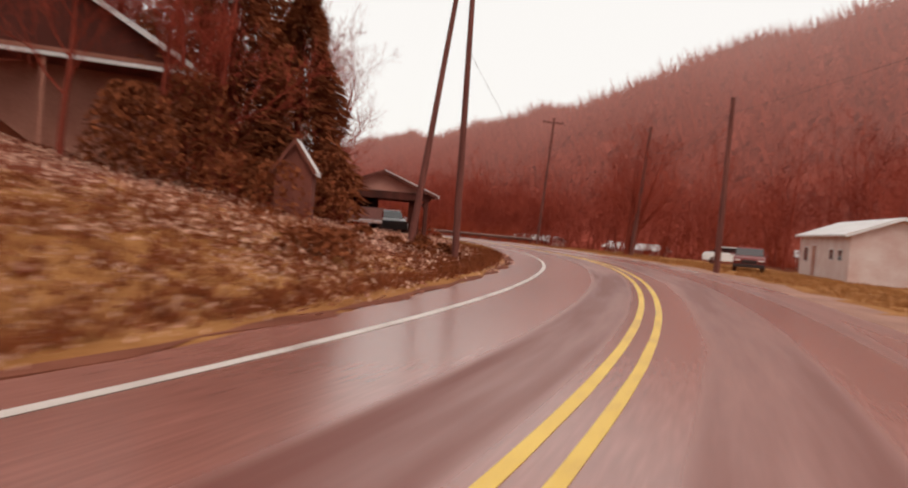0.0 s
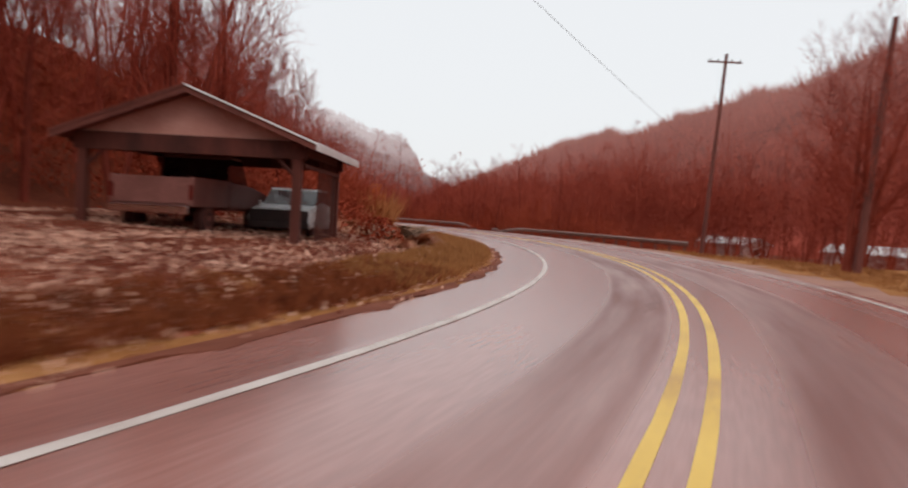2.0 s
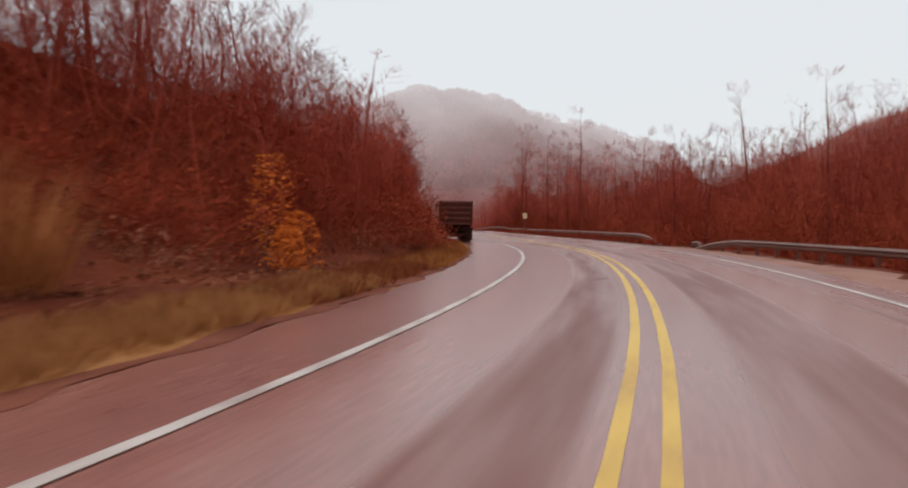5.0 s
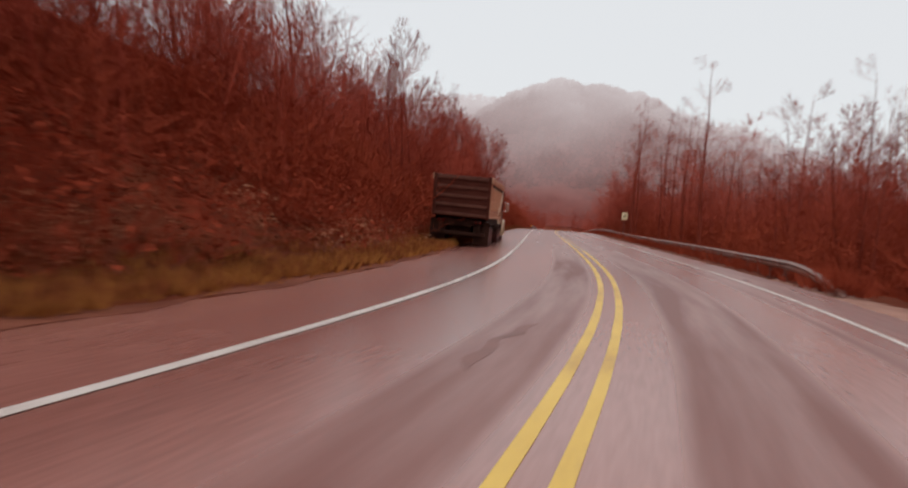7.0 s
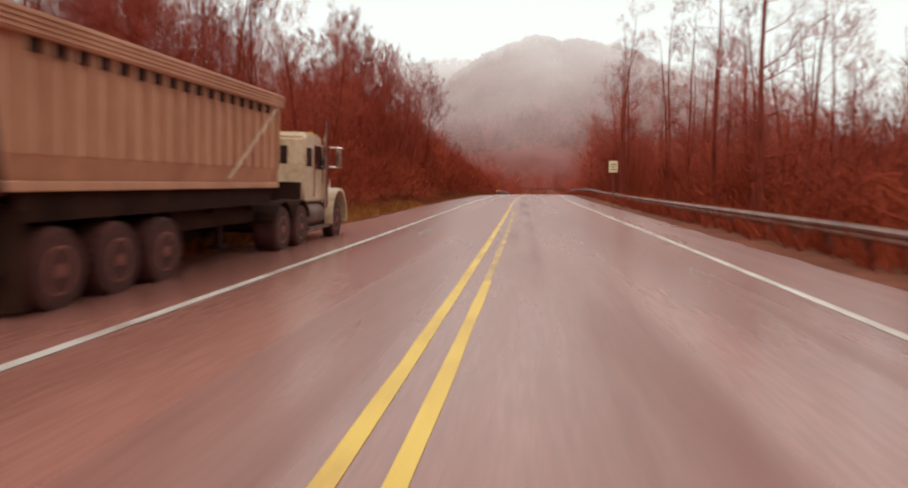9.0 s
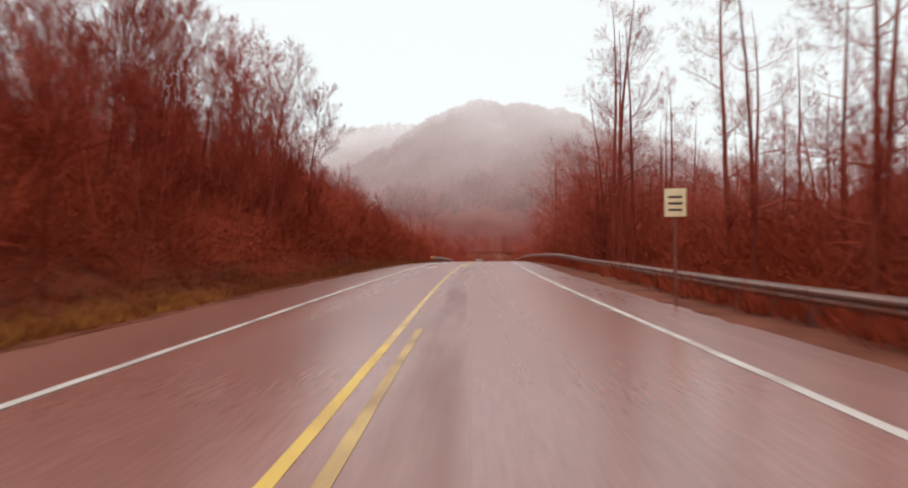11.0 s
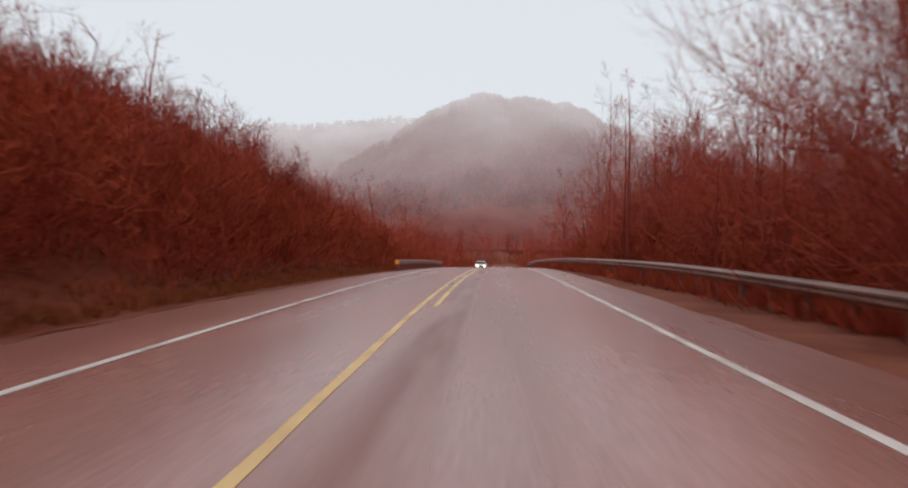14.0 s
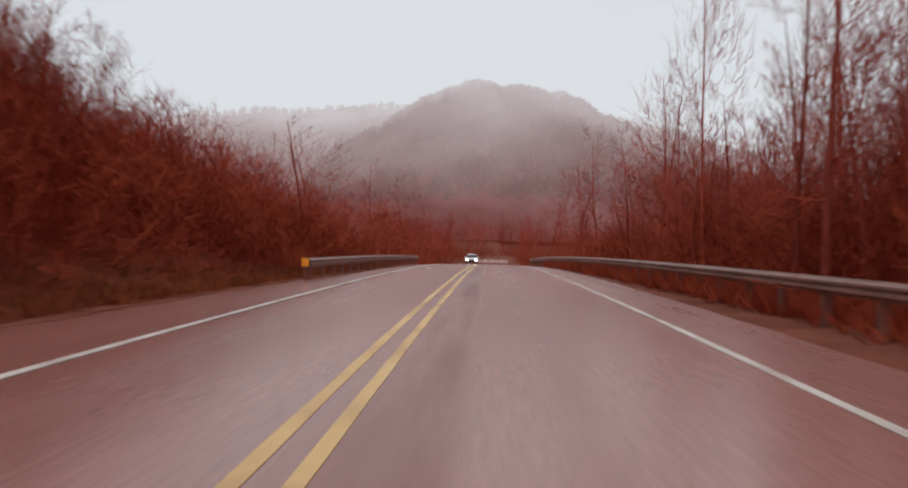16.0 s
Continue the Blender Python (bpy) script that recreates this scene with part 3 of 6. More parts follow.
def switch(vs, fs, p, q, w0, w1):
    """A thin flat piece of a branch."""
    d = q - p
    u = np.cross(d, np.array([0.53, -0.42, 0.74]))
    u /= np.linalg.norm(u) + 1e-9
    i0 = len(vs)
    vs += [p - u * w0, p + u * w0, q + u * w1, q - u * w1]
    fs += [(i0, i0 + 1, i0 + 2), (i0, i0 + 2, i0 + 3)]


def unit(v):
    return v / (np.linalg.norm(v) + 1e-9)


def grow(seed, height, spread, stems, limbs, levels, lean=0.05, start=0.35, up=0.5, r=0.13, tw=0.007, rise=0.10, out=(0.10, 0.28), side=0.62, sides=7):
    """A leafless tree: (trunk, crown), each as verts and tris. Limbs bear branches, branches bear forking twigs."""
    rng = random.Random(seed)
    tv, tf, cv, cf = [], [], [], []

    def twig(p, d, length):
        q = p + d * length
        sprig(cv, cf, p, q, tw)
        for f, l in ((rng.uniform(0.1, 0.3), 0.75), (rng.uniform(0.3, 0.55), 0.65), (rng.uniform(0.55, 0.85), 0.5)):
            e = unit(d + np.array([rng.gauss(0, 0.5), rng.gauss(0, 0.5), rng.gauss(0.2, 0.35)]))
            m = p + d * length * f
            sprig(cv, cf, m, m + e * length * l, tw * 0.75)

    def branch(p, d, length, rad, level):
        segs = 4 if level == levels and levels > 1 else 3
        turn = rng.uniform(0, 2 * math.pi)
        for k in range(segs):
            d = unit(d + np.array([rng.gauss(0, 0.13), rng.gauss(0, 0.13), rng.gauss(rise, 0.10)]))
            q = p + d * length / segs
            r0, r1 = max(rad * (1 - 0.7 * k / segs), 0.006), max(rad * (1 - 0.7 * (k + 1) / segs), 0.005)
            if rad > 0.016:
                limb(cv, cf, p, q, r0, r1, 3)
            else:
                switch(cv, cf, p, q, r0, r1)
            p = q
            left = 1 - 0.55 * (k + 1) / segs
            for j in range(2):
                turn += 2.4 + rng.gauss(0, 0.4)
                w = np.cross(d, np.array([math.cos(turn), math.sin(turn), 0.3]))
                nd = unit(d * 0.8 + unit(w) * side + np.array([0, 0, rng.uniform(0.0, 0.3)]))
                if level > 1:
                    branch(p, nd, length * left * rng.uniform(0.45, 0.75), rad * 0.42, level - 1)
                else:
                    twig(p, nd, length * left * rng.uniform(0.65, 1.1))
        twig(p, d, length * 0.4)

    for st in range(stems):
        a0 = 2 * math.pi * (st + rng.uniform(-0.3, 0.3)) / stems
        tilt = 0.0 if stems == 1 else rng.uniform(*out)
        d = np.array([math.cos(a0) * tilt + rng.gauss(0, lean), math.sin(a0) * tilt + rng.gauss(0, lean), 1.0])
        p = np.array([math.cos(a0), math.sin(a0), 0.0]) * (0.0 if stems == 1 else r * 0.9)
        h = height * (1 if stems == 1 else rng.uniform(0.8, 1.0))
        p[2] = -0.4
        segs = 10
        for k in range(segs):
            d = unit(d + np.array([rng.gauss(0, 0.035), rng.gauss(0, 0.035), 0.05]))
            q = p + d * (h + 0.4) / segs
            r0, r1 = r * (1 - k / segs) ** 0.95 + 0.013, r * (1 - (k + 1) / segs) ** 0.95 + 0.01
            limb(tv, tf, p, q, r0 * (1.35 if k == 0 else 1.0), r1, sides)
            p = q
            f = (k + 1) / segs
            if f >= start:
                for _ in range(max(1, round(limbs / (segs * (1 - start) + 1)))):
                    a = rng.uniform(0, 2 * math.pi)
                    nd = unit(np.array([math.cos(a), math.sin(a), up + rng.uniform(-0.25, 0.35)]))
                    m = p - d * (h / segs) * rng.uniform(0, 0.8)
                    branch(m, nd, spread * rng.uniform(0.65, 1.15) * (1.25 - 0.6 * f), max(r1 * 0.42, 0.014), levels)
    return (np.array(tv), np.array(tf)), (np.array(cv), np.array(cf))


def tufts(seed, count, radius, height, size, droop=0.0, blade=0.0, core=0.0):
    """Loose leaf-like scraps within a dome; blade makes them long and thin."""
    rng = np.random.RandomState(seed)
    vs, fs = [], []
    for _ in range(count):
        a, rr, h = rng.uniform(0, 2 * np.pi), radius * math.sqrt(rng.uniform(core, 1)), rng.uniform(0, 1) ** 0.8
        lim = math.sqrt(max(0.05, 1 - h * h * 0.85))
        c = np.array([rr * lim * math.cos(a), rr * lim * math.sin(a), h * height])
        u = rng.normal(size=3)
        u /= np.linalg.norm(u)
        w = np.cross(u, rng.normal(size=3))
        w /= np.linalg.norm(w)
        sz = size * rng.uniform(0.5, 1.4)
        i0 = len(vs)
        if blade:
            u = np.array([math.cos(a) * rng.uniform(0.1, 0.8), math.sin(a) * rng.uniform(0.1, 0.8), 1.0])
            u /= np.linalg.norm(u)
            vs += [c - w * sz * blade, c + w * sz * blade, c + u * sz]
            fs += [(i0, i0 + 1, i0 + 2)]
        else:
            vs += [c - u * sz, c + w * sz * 0.5, c + u * sz, c - w * sz * 0.5]
            fs += [(i0, i0 + 1, i0 + 2), (i0, i0 + 2, i0 + 3)]
    return np.array(vs), np.array(fs)


def thicket(seed, stems, height, leaves, size):
    """A tangle of thin arching stems with forking side twigs and a few dead leaves."""
    rng = random.Random(seed)
    vs, fs = [], []
    for _ in range(stems):
        a, rr = rng.uniform(0, 2 * math.pi), rng.uniform(0, 1.0)
        p = np.array([rr * math.cos(a), rr * math.sin(a), -0.2])
        d = unit(np.array([math.cos(a) * 0.35 + rng.gauss(0, 0.25), math.sin(a) * 0.35 + rng.gauss(0, 0.25), 1.0]))
        L = height * rng.uniform(0.45, 1.1)
        for k in range(3):
            d = unit(d + np.array([rng.gauss(0, 0.2), rng.gauss(0, 0.2), -0.06]))
            q = p + d * L / 3
            switch(vs, fs, p, q, 0.017 - 0.005 * k, 0.013 - 0.004 * k)
            for _ in range(4):
                b = rng.uniform(0, 2 * math.pi)
                e = unit(d * 0.5 + np.array([math.cos(b), math.sin(b), rng.uniform(-0.2, 0.6)]) * 0.8)
                m = p + (q - p) * rng.uniform(0.3, 1.0)
                t = L * rng.uniform(0.14, 0.32)
                sprig(vs, fs, m, m + e * t, 0.008)
                e2 = unit(e + np.array([rng.gauss(0, 0.6), rng.gauss(0, 0.6), rng.gauss(0.1, 0.4)]))
                sprig(vs, fs, m + e * t * 0.4, m + e * t * 0.4 + e2 * t * 0.6, 0.006)
            p = q
    v, f = np.array(vs), np.array(fs)
    if leaves:
        lv, lf = tufts(seed, leaves, 1.3, height, size)
        return joined([(v, f), (lv, lf)])
    return v, f


def fuzz(seed, count, rx, rz, z0, length, w, upward=0.5):
    """Fine twigs filling a rounded mass, thickest near its outside."""
    rng = np.random.RandomState(seed)
    vs, fs = [], []
    for _ in range(count):
        n = unit(rng.normal(size=3))
        c = n * np.array([rx, rx, rz]) * rng.uniform(0.15, 1.0) ** 0.45 + np.array([0, 0, z0])
        d = unit(n * 0.5 + rng.normal(size=3) * 0.55 + np.array([0, 0, upward]))
        sprig(vs, fs, c, c + d * length * rng.uniform(0.5, 1.3), w)
    return np.array(vs), np.array(fs)


TALL = [grow(11 + i, 15.0 + 1.4 * i, 2.9, 1, 12, 2, start=0.3, up=0.25, r=0.15 + 0.012 * i, lean=0.03, rise=0.07) for i in range(4)]
SPREADING = [grow(31 + i, 9.5, 3.3, 2, 9, 2, start=0.3, up=0.6, r=0.12, rise=0.12, out=(0.15, 0.4), tw=0.010) for i in range(3)]
HILLSIDE = [grow(51 + i, 8.5 + i * 0.8, 3.1, 1, 16, 2, start=0.25, up=1.1, r=0.1, rise=0.16, side=0.6, tw=0.010, lean=0.1) for i in range(4)]
OPEN_CROWN = grow(91, 9.0, 4.0, 3, 13, 2, start=0.25, up=0.9, r=0.19, rise=0.12)
FORKED = grow(97, 8.5, 4.6, 3, 16, 2, start=0.2, up=0.5, r=0.12, rise=0.08, out=(0.05, 0.16))


def tree_thing(form, name, label, category="tree", group=""):
    (tv, tf), (cv, cf) = form
    trunk = new(name, tri_mesh(name, tv, tf, [BARK], smooth=True))
    crown = new("crown", tri_mesh("crown", cv, cf, [TWIG]))
    crown.parent = trunk
    return tagged(trunk, label, category, group)


def planted(first, x, y, turn, scale, sink=0.1):
    m = pose(x, y, land_at(x, y) - sink, 0, 0, turn)
    ob = copy_thing(first, m)
    ob.scale = (scale, scale, scale)
    return ob


def grove(forms, name, label, group, spots, seed):
    rng = random.Random(seed)
    firsts, used = [], set()
    for f in forms:
        firsts.append(tree_thing(f, name, label, "tree", group))
    for x, y, sc in spots:
        k = rng.randrange(len(firsts))
        if k not in used:
            used.add(k)
            firsts[k].matrix_basis = pose(x, y, land_at(x, y) - 0.1, 0, 0, rng.uniform(0, 360)) @ Matrix.Diagonal((sc, sc, sc, 1))
        else:
            planted(firsts[k], x, y, rng.uniform(0, 360), sc)
    for k, f in enumerate(firsts):
        if k not in used:
            f.matrix_basis = pose(spots[0][0] + 1.5, spots[0][1] + 1.0 + k, land_at(spots[0][0] + 1.5, spots[0][1] + 1.0 + k) - 0.1)


rng = random.Random(5)
# tall thin trees behind the guardrail
spots = []
for i in range(80):
    s = -6 + i * 2.2 + rng.uniform(-0.9, 0.9)
    lat = 9.6 + 11 * rng.random() ** 1.3
    x, y, _ = at(s, lat)
    spots.append((x, y, rng.uniform(0.48, 0.72) if s < 58 else rng.uniform(0.6, 0.92) if s < 104 else rng.uniform(0.34, 0.52)))
spots = [p for p in spots if not 73 < p[1] < 93 or p[0] > 13]
spots += [(9.6, 78.1, 0.85), (9.5, 80.1, 0.9), (9.6, 81.6, 0.95), (9.9, 85.2, 0.9), (10.1, 88.0, 0.85), (9.6, 39.3, 0.85), (9.7, 47.0, 0.75), (9.6, 116.6, 0.56), (9.8, 118.6, 0.5), (10.5, 120.2, 0.46), (11.2, 117.5, 0.54)]
grove(TALL, "bare_tree", "tall thin leafless tree standing behind the guardrail", "leafless trees along the river side", spots, 6)
spots = []
for i in range(50):
    x, y, _ = at(-8 + i * 3.5 + rng.uniform(-1.5, 1.5), rng.uniform(9.5, 19))
    spots.append((x, y, rng.uniform(0.65, 1.0)))
grove(SPREADING, "branching_tree", "leafless many-stemmed tree with spreading limbs", "leafless trees along the river side", spots, 7)
# woods on the bank inside the bend
spots = []
for i in range(90):
    s = -46 + i * 1.9 + rng.uniform(-1, 1)
    lat = -8.8 - 15 * rng.random() ** 1.2
    if s < -24:
        lat -= 7
    x, y, _ = at(s, lat)
    # the bank climbs away from the bend: its outer trees are the young ones
    young = min(1.0, 0.34 + 0.055 * max(0.0, -lat - 8.8))
    spots.append((x, y, rng.uniform(0.6, 0.85) * min(1.0, young + 0.1) if s < -22 else rng.uniform(0.85, 1.3) * (young if s < 14 else min(1.0, young + 0.2)) if s < 22 else rng.uniform(0.6, 0.9) if s < 60 else rng.uniform(0.5, 0.8) if s < 84 else rng.uniform(0.36, 0.56)))
grove(HILLSIDE, "bank_tree", "slender leafless tree on the steep wooded bank", "leafless trees on the bank", spots, 8)
# taller trees close behind the bank where the road straightens
spots = []
for i in range(26):
    x, y, _ = at(65 + i * 0.8 + rng.uniform(-1, 1), -9.0 - 7 * rng.random())
    spots.append((x, y, rng.uniform(0.75, 1.05)))
grove(HILLSIDE[1:3], "tall_bank_tree", "tall leafless tree close behind the roadside bank", "leafless trees on the bank", spots, 18)
# line of trees beyond the verge outside the bend
spots = []
for i in range(30):
    x, y, _ = at(-104 + i * 3.3 + rng.uniform(-1, 1), rng.uniform(24, 46))
    spots.append((x, y, rng.uniform(0.55, 0.85)))
grove(SPREADING, "valley_tree", "leafless tree in the scrub of the valley floor", "leafless trees on the valley floor", spots, 9)
# trees round the yard
spots = [(-27.5, -45.5, 1.15), (-31.0, -47.0, 1.0), (-24.6, -43.0, 0.6), (-37.0, -52.0, 1.1), (-40.5, -60.5, 1.3), (-33.5, -50.0, 0.9), (-46.2, -69.4, 0.95), (-44.2, -68.0, 1.1), (-48.6, -70.0, 0.9), (-50.5, -69.0, 1.0), (-35.2, -53.0, 1.0), (-36.4, -56.0, 1.2), (-38.0, -58.5, 1.1), (-44, -55, 1.2), (-53, -58, 1.2)]
grove([SPREADING[0], HILLSIDE[2]], "yard_tree", "old leafless tree behind the yard", "yard trees", spots, 10)
forked = tree_thing(FORKED, "forked_tree", "leafless tree with low spreading limbs behind the guardrail")
forked.matrix_basis = pose(10.0, 89.5, land_at(10.0, 89.5) - 0.1, 0, 0, 150)
lone = tree_thing(OPEN_CROWN, "roadside_tree", "leafless roadside tree forking low, beside a utility pole")
lone.matrix_basis = pose(-2.6, -52.6, land_at(-2.6, -52.6) - 0.1, 0, 0, 40)

behind = tree_thing(OPEN_CROWN, "yard_tree", "old leafless tree with spreading limbs behind the carport")
behind.matrix_basis = pose(-29.6, -49.4, land_at(-29.6, -49.4) - 0.1, 0, 0, 130) @ Matrix.Diagonal((0.95, 0.95, 1.2, 1))

# thickets: too many to count
CLUMPS = [thicket(201 + i, 11, 2.7, 0, 0.05) for i in range(5)]
MOUNDS = [joined([fuzz(241 + i, 190, 1.25, 1.05, 0.75, 0.55, 0.0105), thicket(251 + i, 3, 2.2, 0, 0.05)]) for i in range(4)]
LEAFY = [thicket(221 + i, 6, 1.6, 60, 0.08) for i in range(3)]


def strew(name, label, category, templates, spots, material):
    by = [[] for _ in templates]
    for i, sp in enumerate(spots):
        by[i % len(templates)].append(sp)
    v, f = joined([many(t, pl) for t, pl in zip(templates, by) if pl])
    return tagged(new(name, tri_mesh(name, v, f, [material])), label, category, kind="stuff")


def scatter(seed, n, s_lo, s_hi, lat_fn, w, h):
    r = np.random.RandomState(seed)
    ss = r.uniform(s_lo, s_hi, n)
    ll = np.array([lat_fn(r, s) for s in ss])
    xy = np.array([at(s, l)[:2] for s, l in zip(ss, ll)])
    zz = land(xy[:, 0], xy[:, 1])
    return [(x, y, z, r.uniform(0, 6.28), r.uniform(*w), r.uniform(*h)) for (x, y), z in zip(xy, zz)]


strew("bank_thicket", "dense brown leafless thicket covering the bank", "undergrowth", CLUMPS,
      scatter(1, 520, -54, 150, lambda r, s: float(left_edge(s)) - 2.6 - (6 if s < -40 else float(foot(np.float64(s)))) - 17 * r.rand() ** 1.1, (0.9, 1.8), (0.7, 1.5)), BRUSH)
strew("verge_brush", "low brown brush at the foot of the bank beside the road", "undergrowth", MOUNDS,
      scatter(43, 420, -28, 150, lambda r, s: float(left_edge(s)) - 1.5 - float(foot(np.float64(s))) - 2.6 * r.rand(), (0.45, 0.9), (0.25, 0.75)), BRUSH)
strew("crest_brambles", "soft rounded mass of brown brambles where the road crests", "undergrowth", MOUNDS,
      scatter(44, 330, 84, 156, lambda r, s: float(left_edge(s)) - 3.4 - 11 * r.rand(), (1.1, 1.9), (1.3, 2.6))
      + scatter(45, 240, 70, 175, lambda r, s: 10.6 + 9 * r.rand(), (1.2, 2.0), (1.6, 3.2)), BRUSH)
strew("bank_brambles", "soft tangled mounds of brown brambles on the bank", "undergrowth", MOUNDS,
      scatter(41, 1150, -50, 152, lambda r, s: float(left_edge(s)) - 3.0 - (5 if s < -40 else float(foot(np.float64(s)))) - 16 * r.rand() ** 1.2, (0.8, 1.5), (0.7, 1.7)), BRUSH)
strew("river_thicket", "brown leafless scrub below the guardrail", "undergrowth", CLUMPS,
      scatter(2, 420, -16, 170, lambda r, s: 9.6 + 16 * r.rand() ** 1.2, (0.9, 1.7), (0.9, 1.9)), BRUSH)
strew("river_brambles", "soft tangled mounds of brown scrub below the guardrail", "undergrowth", MOUNDS,
      scatter(42, 900, -16, 172, lambda r, s: 10.3 + 15 * r.rand() ** 1.2, (1.0, 1.8), (1.2, 2.6)), BRUSH)
strew("valley_thicket", "brown scrub along the foot of the hill", "undergrowth", CLUMPS,
      scatter(3, 220, -125, 0, lambda r, s: 21 + 34 * r.rand(), (1.2, 2.2), (1.0, 2.2)), BRUSH)
strew("verge_weeds", "low dry weeds along the foot of the bank", "undergrowth", LEAFY,
      scatter(4, 70, -42, 40, lambda r, s: float(left_edge(s)) - 1.5 - float(foot(np.float64(s))) - 1.8 * r.rand(), (0.3, 0.7), (0.25, 0.6)), PALE_REED)
strew("bank_brush", "low brown brush and dead weeds on the bank", "undergrowth", LEAFY,
      scatter(12, 220, -60, 24, lambda r, s: float(left_edge(s)) - 1.9 - (3.6 if s < -40 else float(foot(np.float64(s)))) - 11 * r.rand() ** 1.2, (0.7, 1.4), (0.5, 1.3)), BRUSH)
strew("bank_leaves", "fallen brown leaves covering the bank", "leaf litter", [tufts(303, 8, 0.6, 0.04, 0.07)],
      scatter(13, 3500, -58, 10, lambda r, s: float(left_edge(s)) - 1.6 - 12 * r.rand(), (0.8, 1.6), (0.6, 1.2)), DEAD_LEAF)
strew("crest_thicket", "dark leafless thicket where the road crests", "undergrowth", CLUMPS,
      scatter(14, 190, 92, 150, lambda r, s: float(left_edge(s)) - 2.4 - 6 * r.rand(), (1.0, 1.7), (1.0, 1.7))
      + scatter(15, 120, 96, 160, lambda r, s: 9.6 + 5 * r.rand(), (1.0, 1.7), (1.1, 1.9)), BRUSH)
strew("yard_backing_thicket", "dark brush and brambles behind the yard", "undergrowth", CLUMPS,
      scatter(5, 260, -125, -48, lambda r, s: float(left_edge(s)) - 15 - 16 * r.rand(), (1.0, 2.0), (0.8, 1.8)), BRUSH)

# grass and leaf litter
BLADES = tufts(301, 16, 0.22, 0.05, 0.16, blade=0.09)
strew("roadside_grass", "short autumn grass along the road's edge", "grass", [BLADES],
      scatter(6, 2300, -70, -44, lambda r, s: float(left_edge(s)) - 0.55 - 1.9 * r.rand() ** 1.3, (0.6, 1.4), (0.5, 1.2))
      + scatter(7, 2600, -118, -36, lambda r, s: 6.8 + 7 * r.rand(), (0.6, 1.4), (0.5, 1.2))
      + scatter(8, 900, -44, -26, lambda r, s: float(left_edge(s)) - 0.5 - 2.0 * r.rand() ** 1.3, (0.6, 1.5), (0.6, 1.6)), GRASS)
strew("dead_grass", "dead brown grass along the road and the foot of the bank", "grass", [BLADES],
      scatter(18, 3600, -118, -66, lambda r, s: float(left_edge(s)) - 0.55 - (6.5 if s < -91 else 1.9) * r.rand() ** 1.3, (0.6, 1.4), (0.5, 1.2))
      + scatter(10, 3600, -32, 150, lambda r, s: float(left_edge(s)) - 0.45 - 2.0 * r.rand() ** 1.3, (0.6, 1.6), (0.6, 1.7)), DEAD_GRASS)
strew("verge_grass", "yellowing grass along the gravel edge", "grass", [BLADES],
      scatter(46, 1700, -20, 60, lambda r, s: float(left_edge(s)) - 0.35 - 1.5 * r.rand() ** 1.4, (0.7, 1.7), (0.6, 1.7)), YELLOW_GRASS)


def rail_line(s):
    return float(np.interp(s, [0, 10, 25, 40, 55, 70, 90, 102, 125, 165, 200], [6.1, 6.4, 6.9, 6.9, 7.0, 7.6, 7.7, 7.4, 6.8, 5.9, 5.9]))


strew("rail_weeds", "dead weeds growing under the guardrail", "grass", [tufts(304, 22, 0.3, 0.12, 0.42, blade=0.045)],
      scatter(17, 1500, 3, 165, lambda r, s: rail_line(s) - 0.15 + 1.3 * r.rand(), (0.7, 1.6), (0.7, 1.6)), BRUSH)
SCRAP = tufts(302, 6, 0.6, 0.03, 0.05)
strew("fallen_leaves", "fallen leaves lying on the yard", "leaf litter", [SCRAP],
      scatter(9, 11000, -118, -50, lambda r, s: float(left_edge(s)) - 0.6 - 12 * r.rand(), (0.7, 1.5), (0.6, 1.0))
      + scatter(16, 2600, -100, -66, lambda r, s: float(left_edge(s)) - 1.2 - 7 * r.rand(), (1.0, 2.0), (0.6, 1.0)), LITTER)

# woods that close the view beyond the crest
FAR_FORMS = [joined(list(grow(701 + i, 8.5 + i, 2.0, 1, 9, 1, start=0.25, up=0.9, r=0.085, tw=0.014, rise=0.12, sides=4, lean=0.08)) + [fuzz(711 + i, 380, 1.7 + 0.15 * i, 3.3, 5.4 + 0.5 * i, 0.95, 0.0125, upward=0.9)]) for i in range(4)]
strew("far_woods", "leafless woods beyond the crest of the road", "woods", FAR_FORMS,
      scatter(21, 90, 130, 330, lambda r, s: -6.5 - 26 * r.rand(), (0.8, 1.3), (0.6, 1.0))
      + scatter(22, 100, 130, 330, lambda r, s: 8.5 + 30 * r.rand(), (0.8, 1.3), (0.7, 1.3))
      + scatter(23, 70, 330, 420, lambda r, s: -38 + 84 * r.rand(), (0.9, 1.4), (0.8, 1.3)), TWIG)
strew("river_woods", "dense young leafless woods between the taller trees", "woods", FAR_FORMS,
      scatter(31, 350, -6, 150, lambda r, s: 14.5 + 22 * r.rand() ** 1.1, (0.8, 1.25), (0.68, 1.12))
      + scatter(33, 80, 98, 150, lambda r, s: 10 + 7 * r.rand(), (0.8, 1.2), (0.7, 1.1)), TWIG)
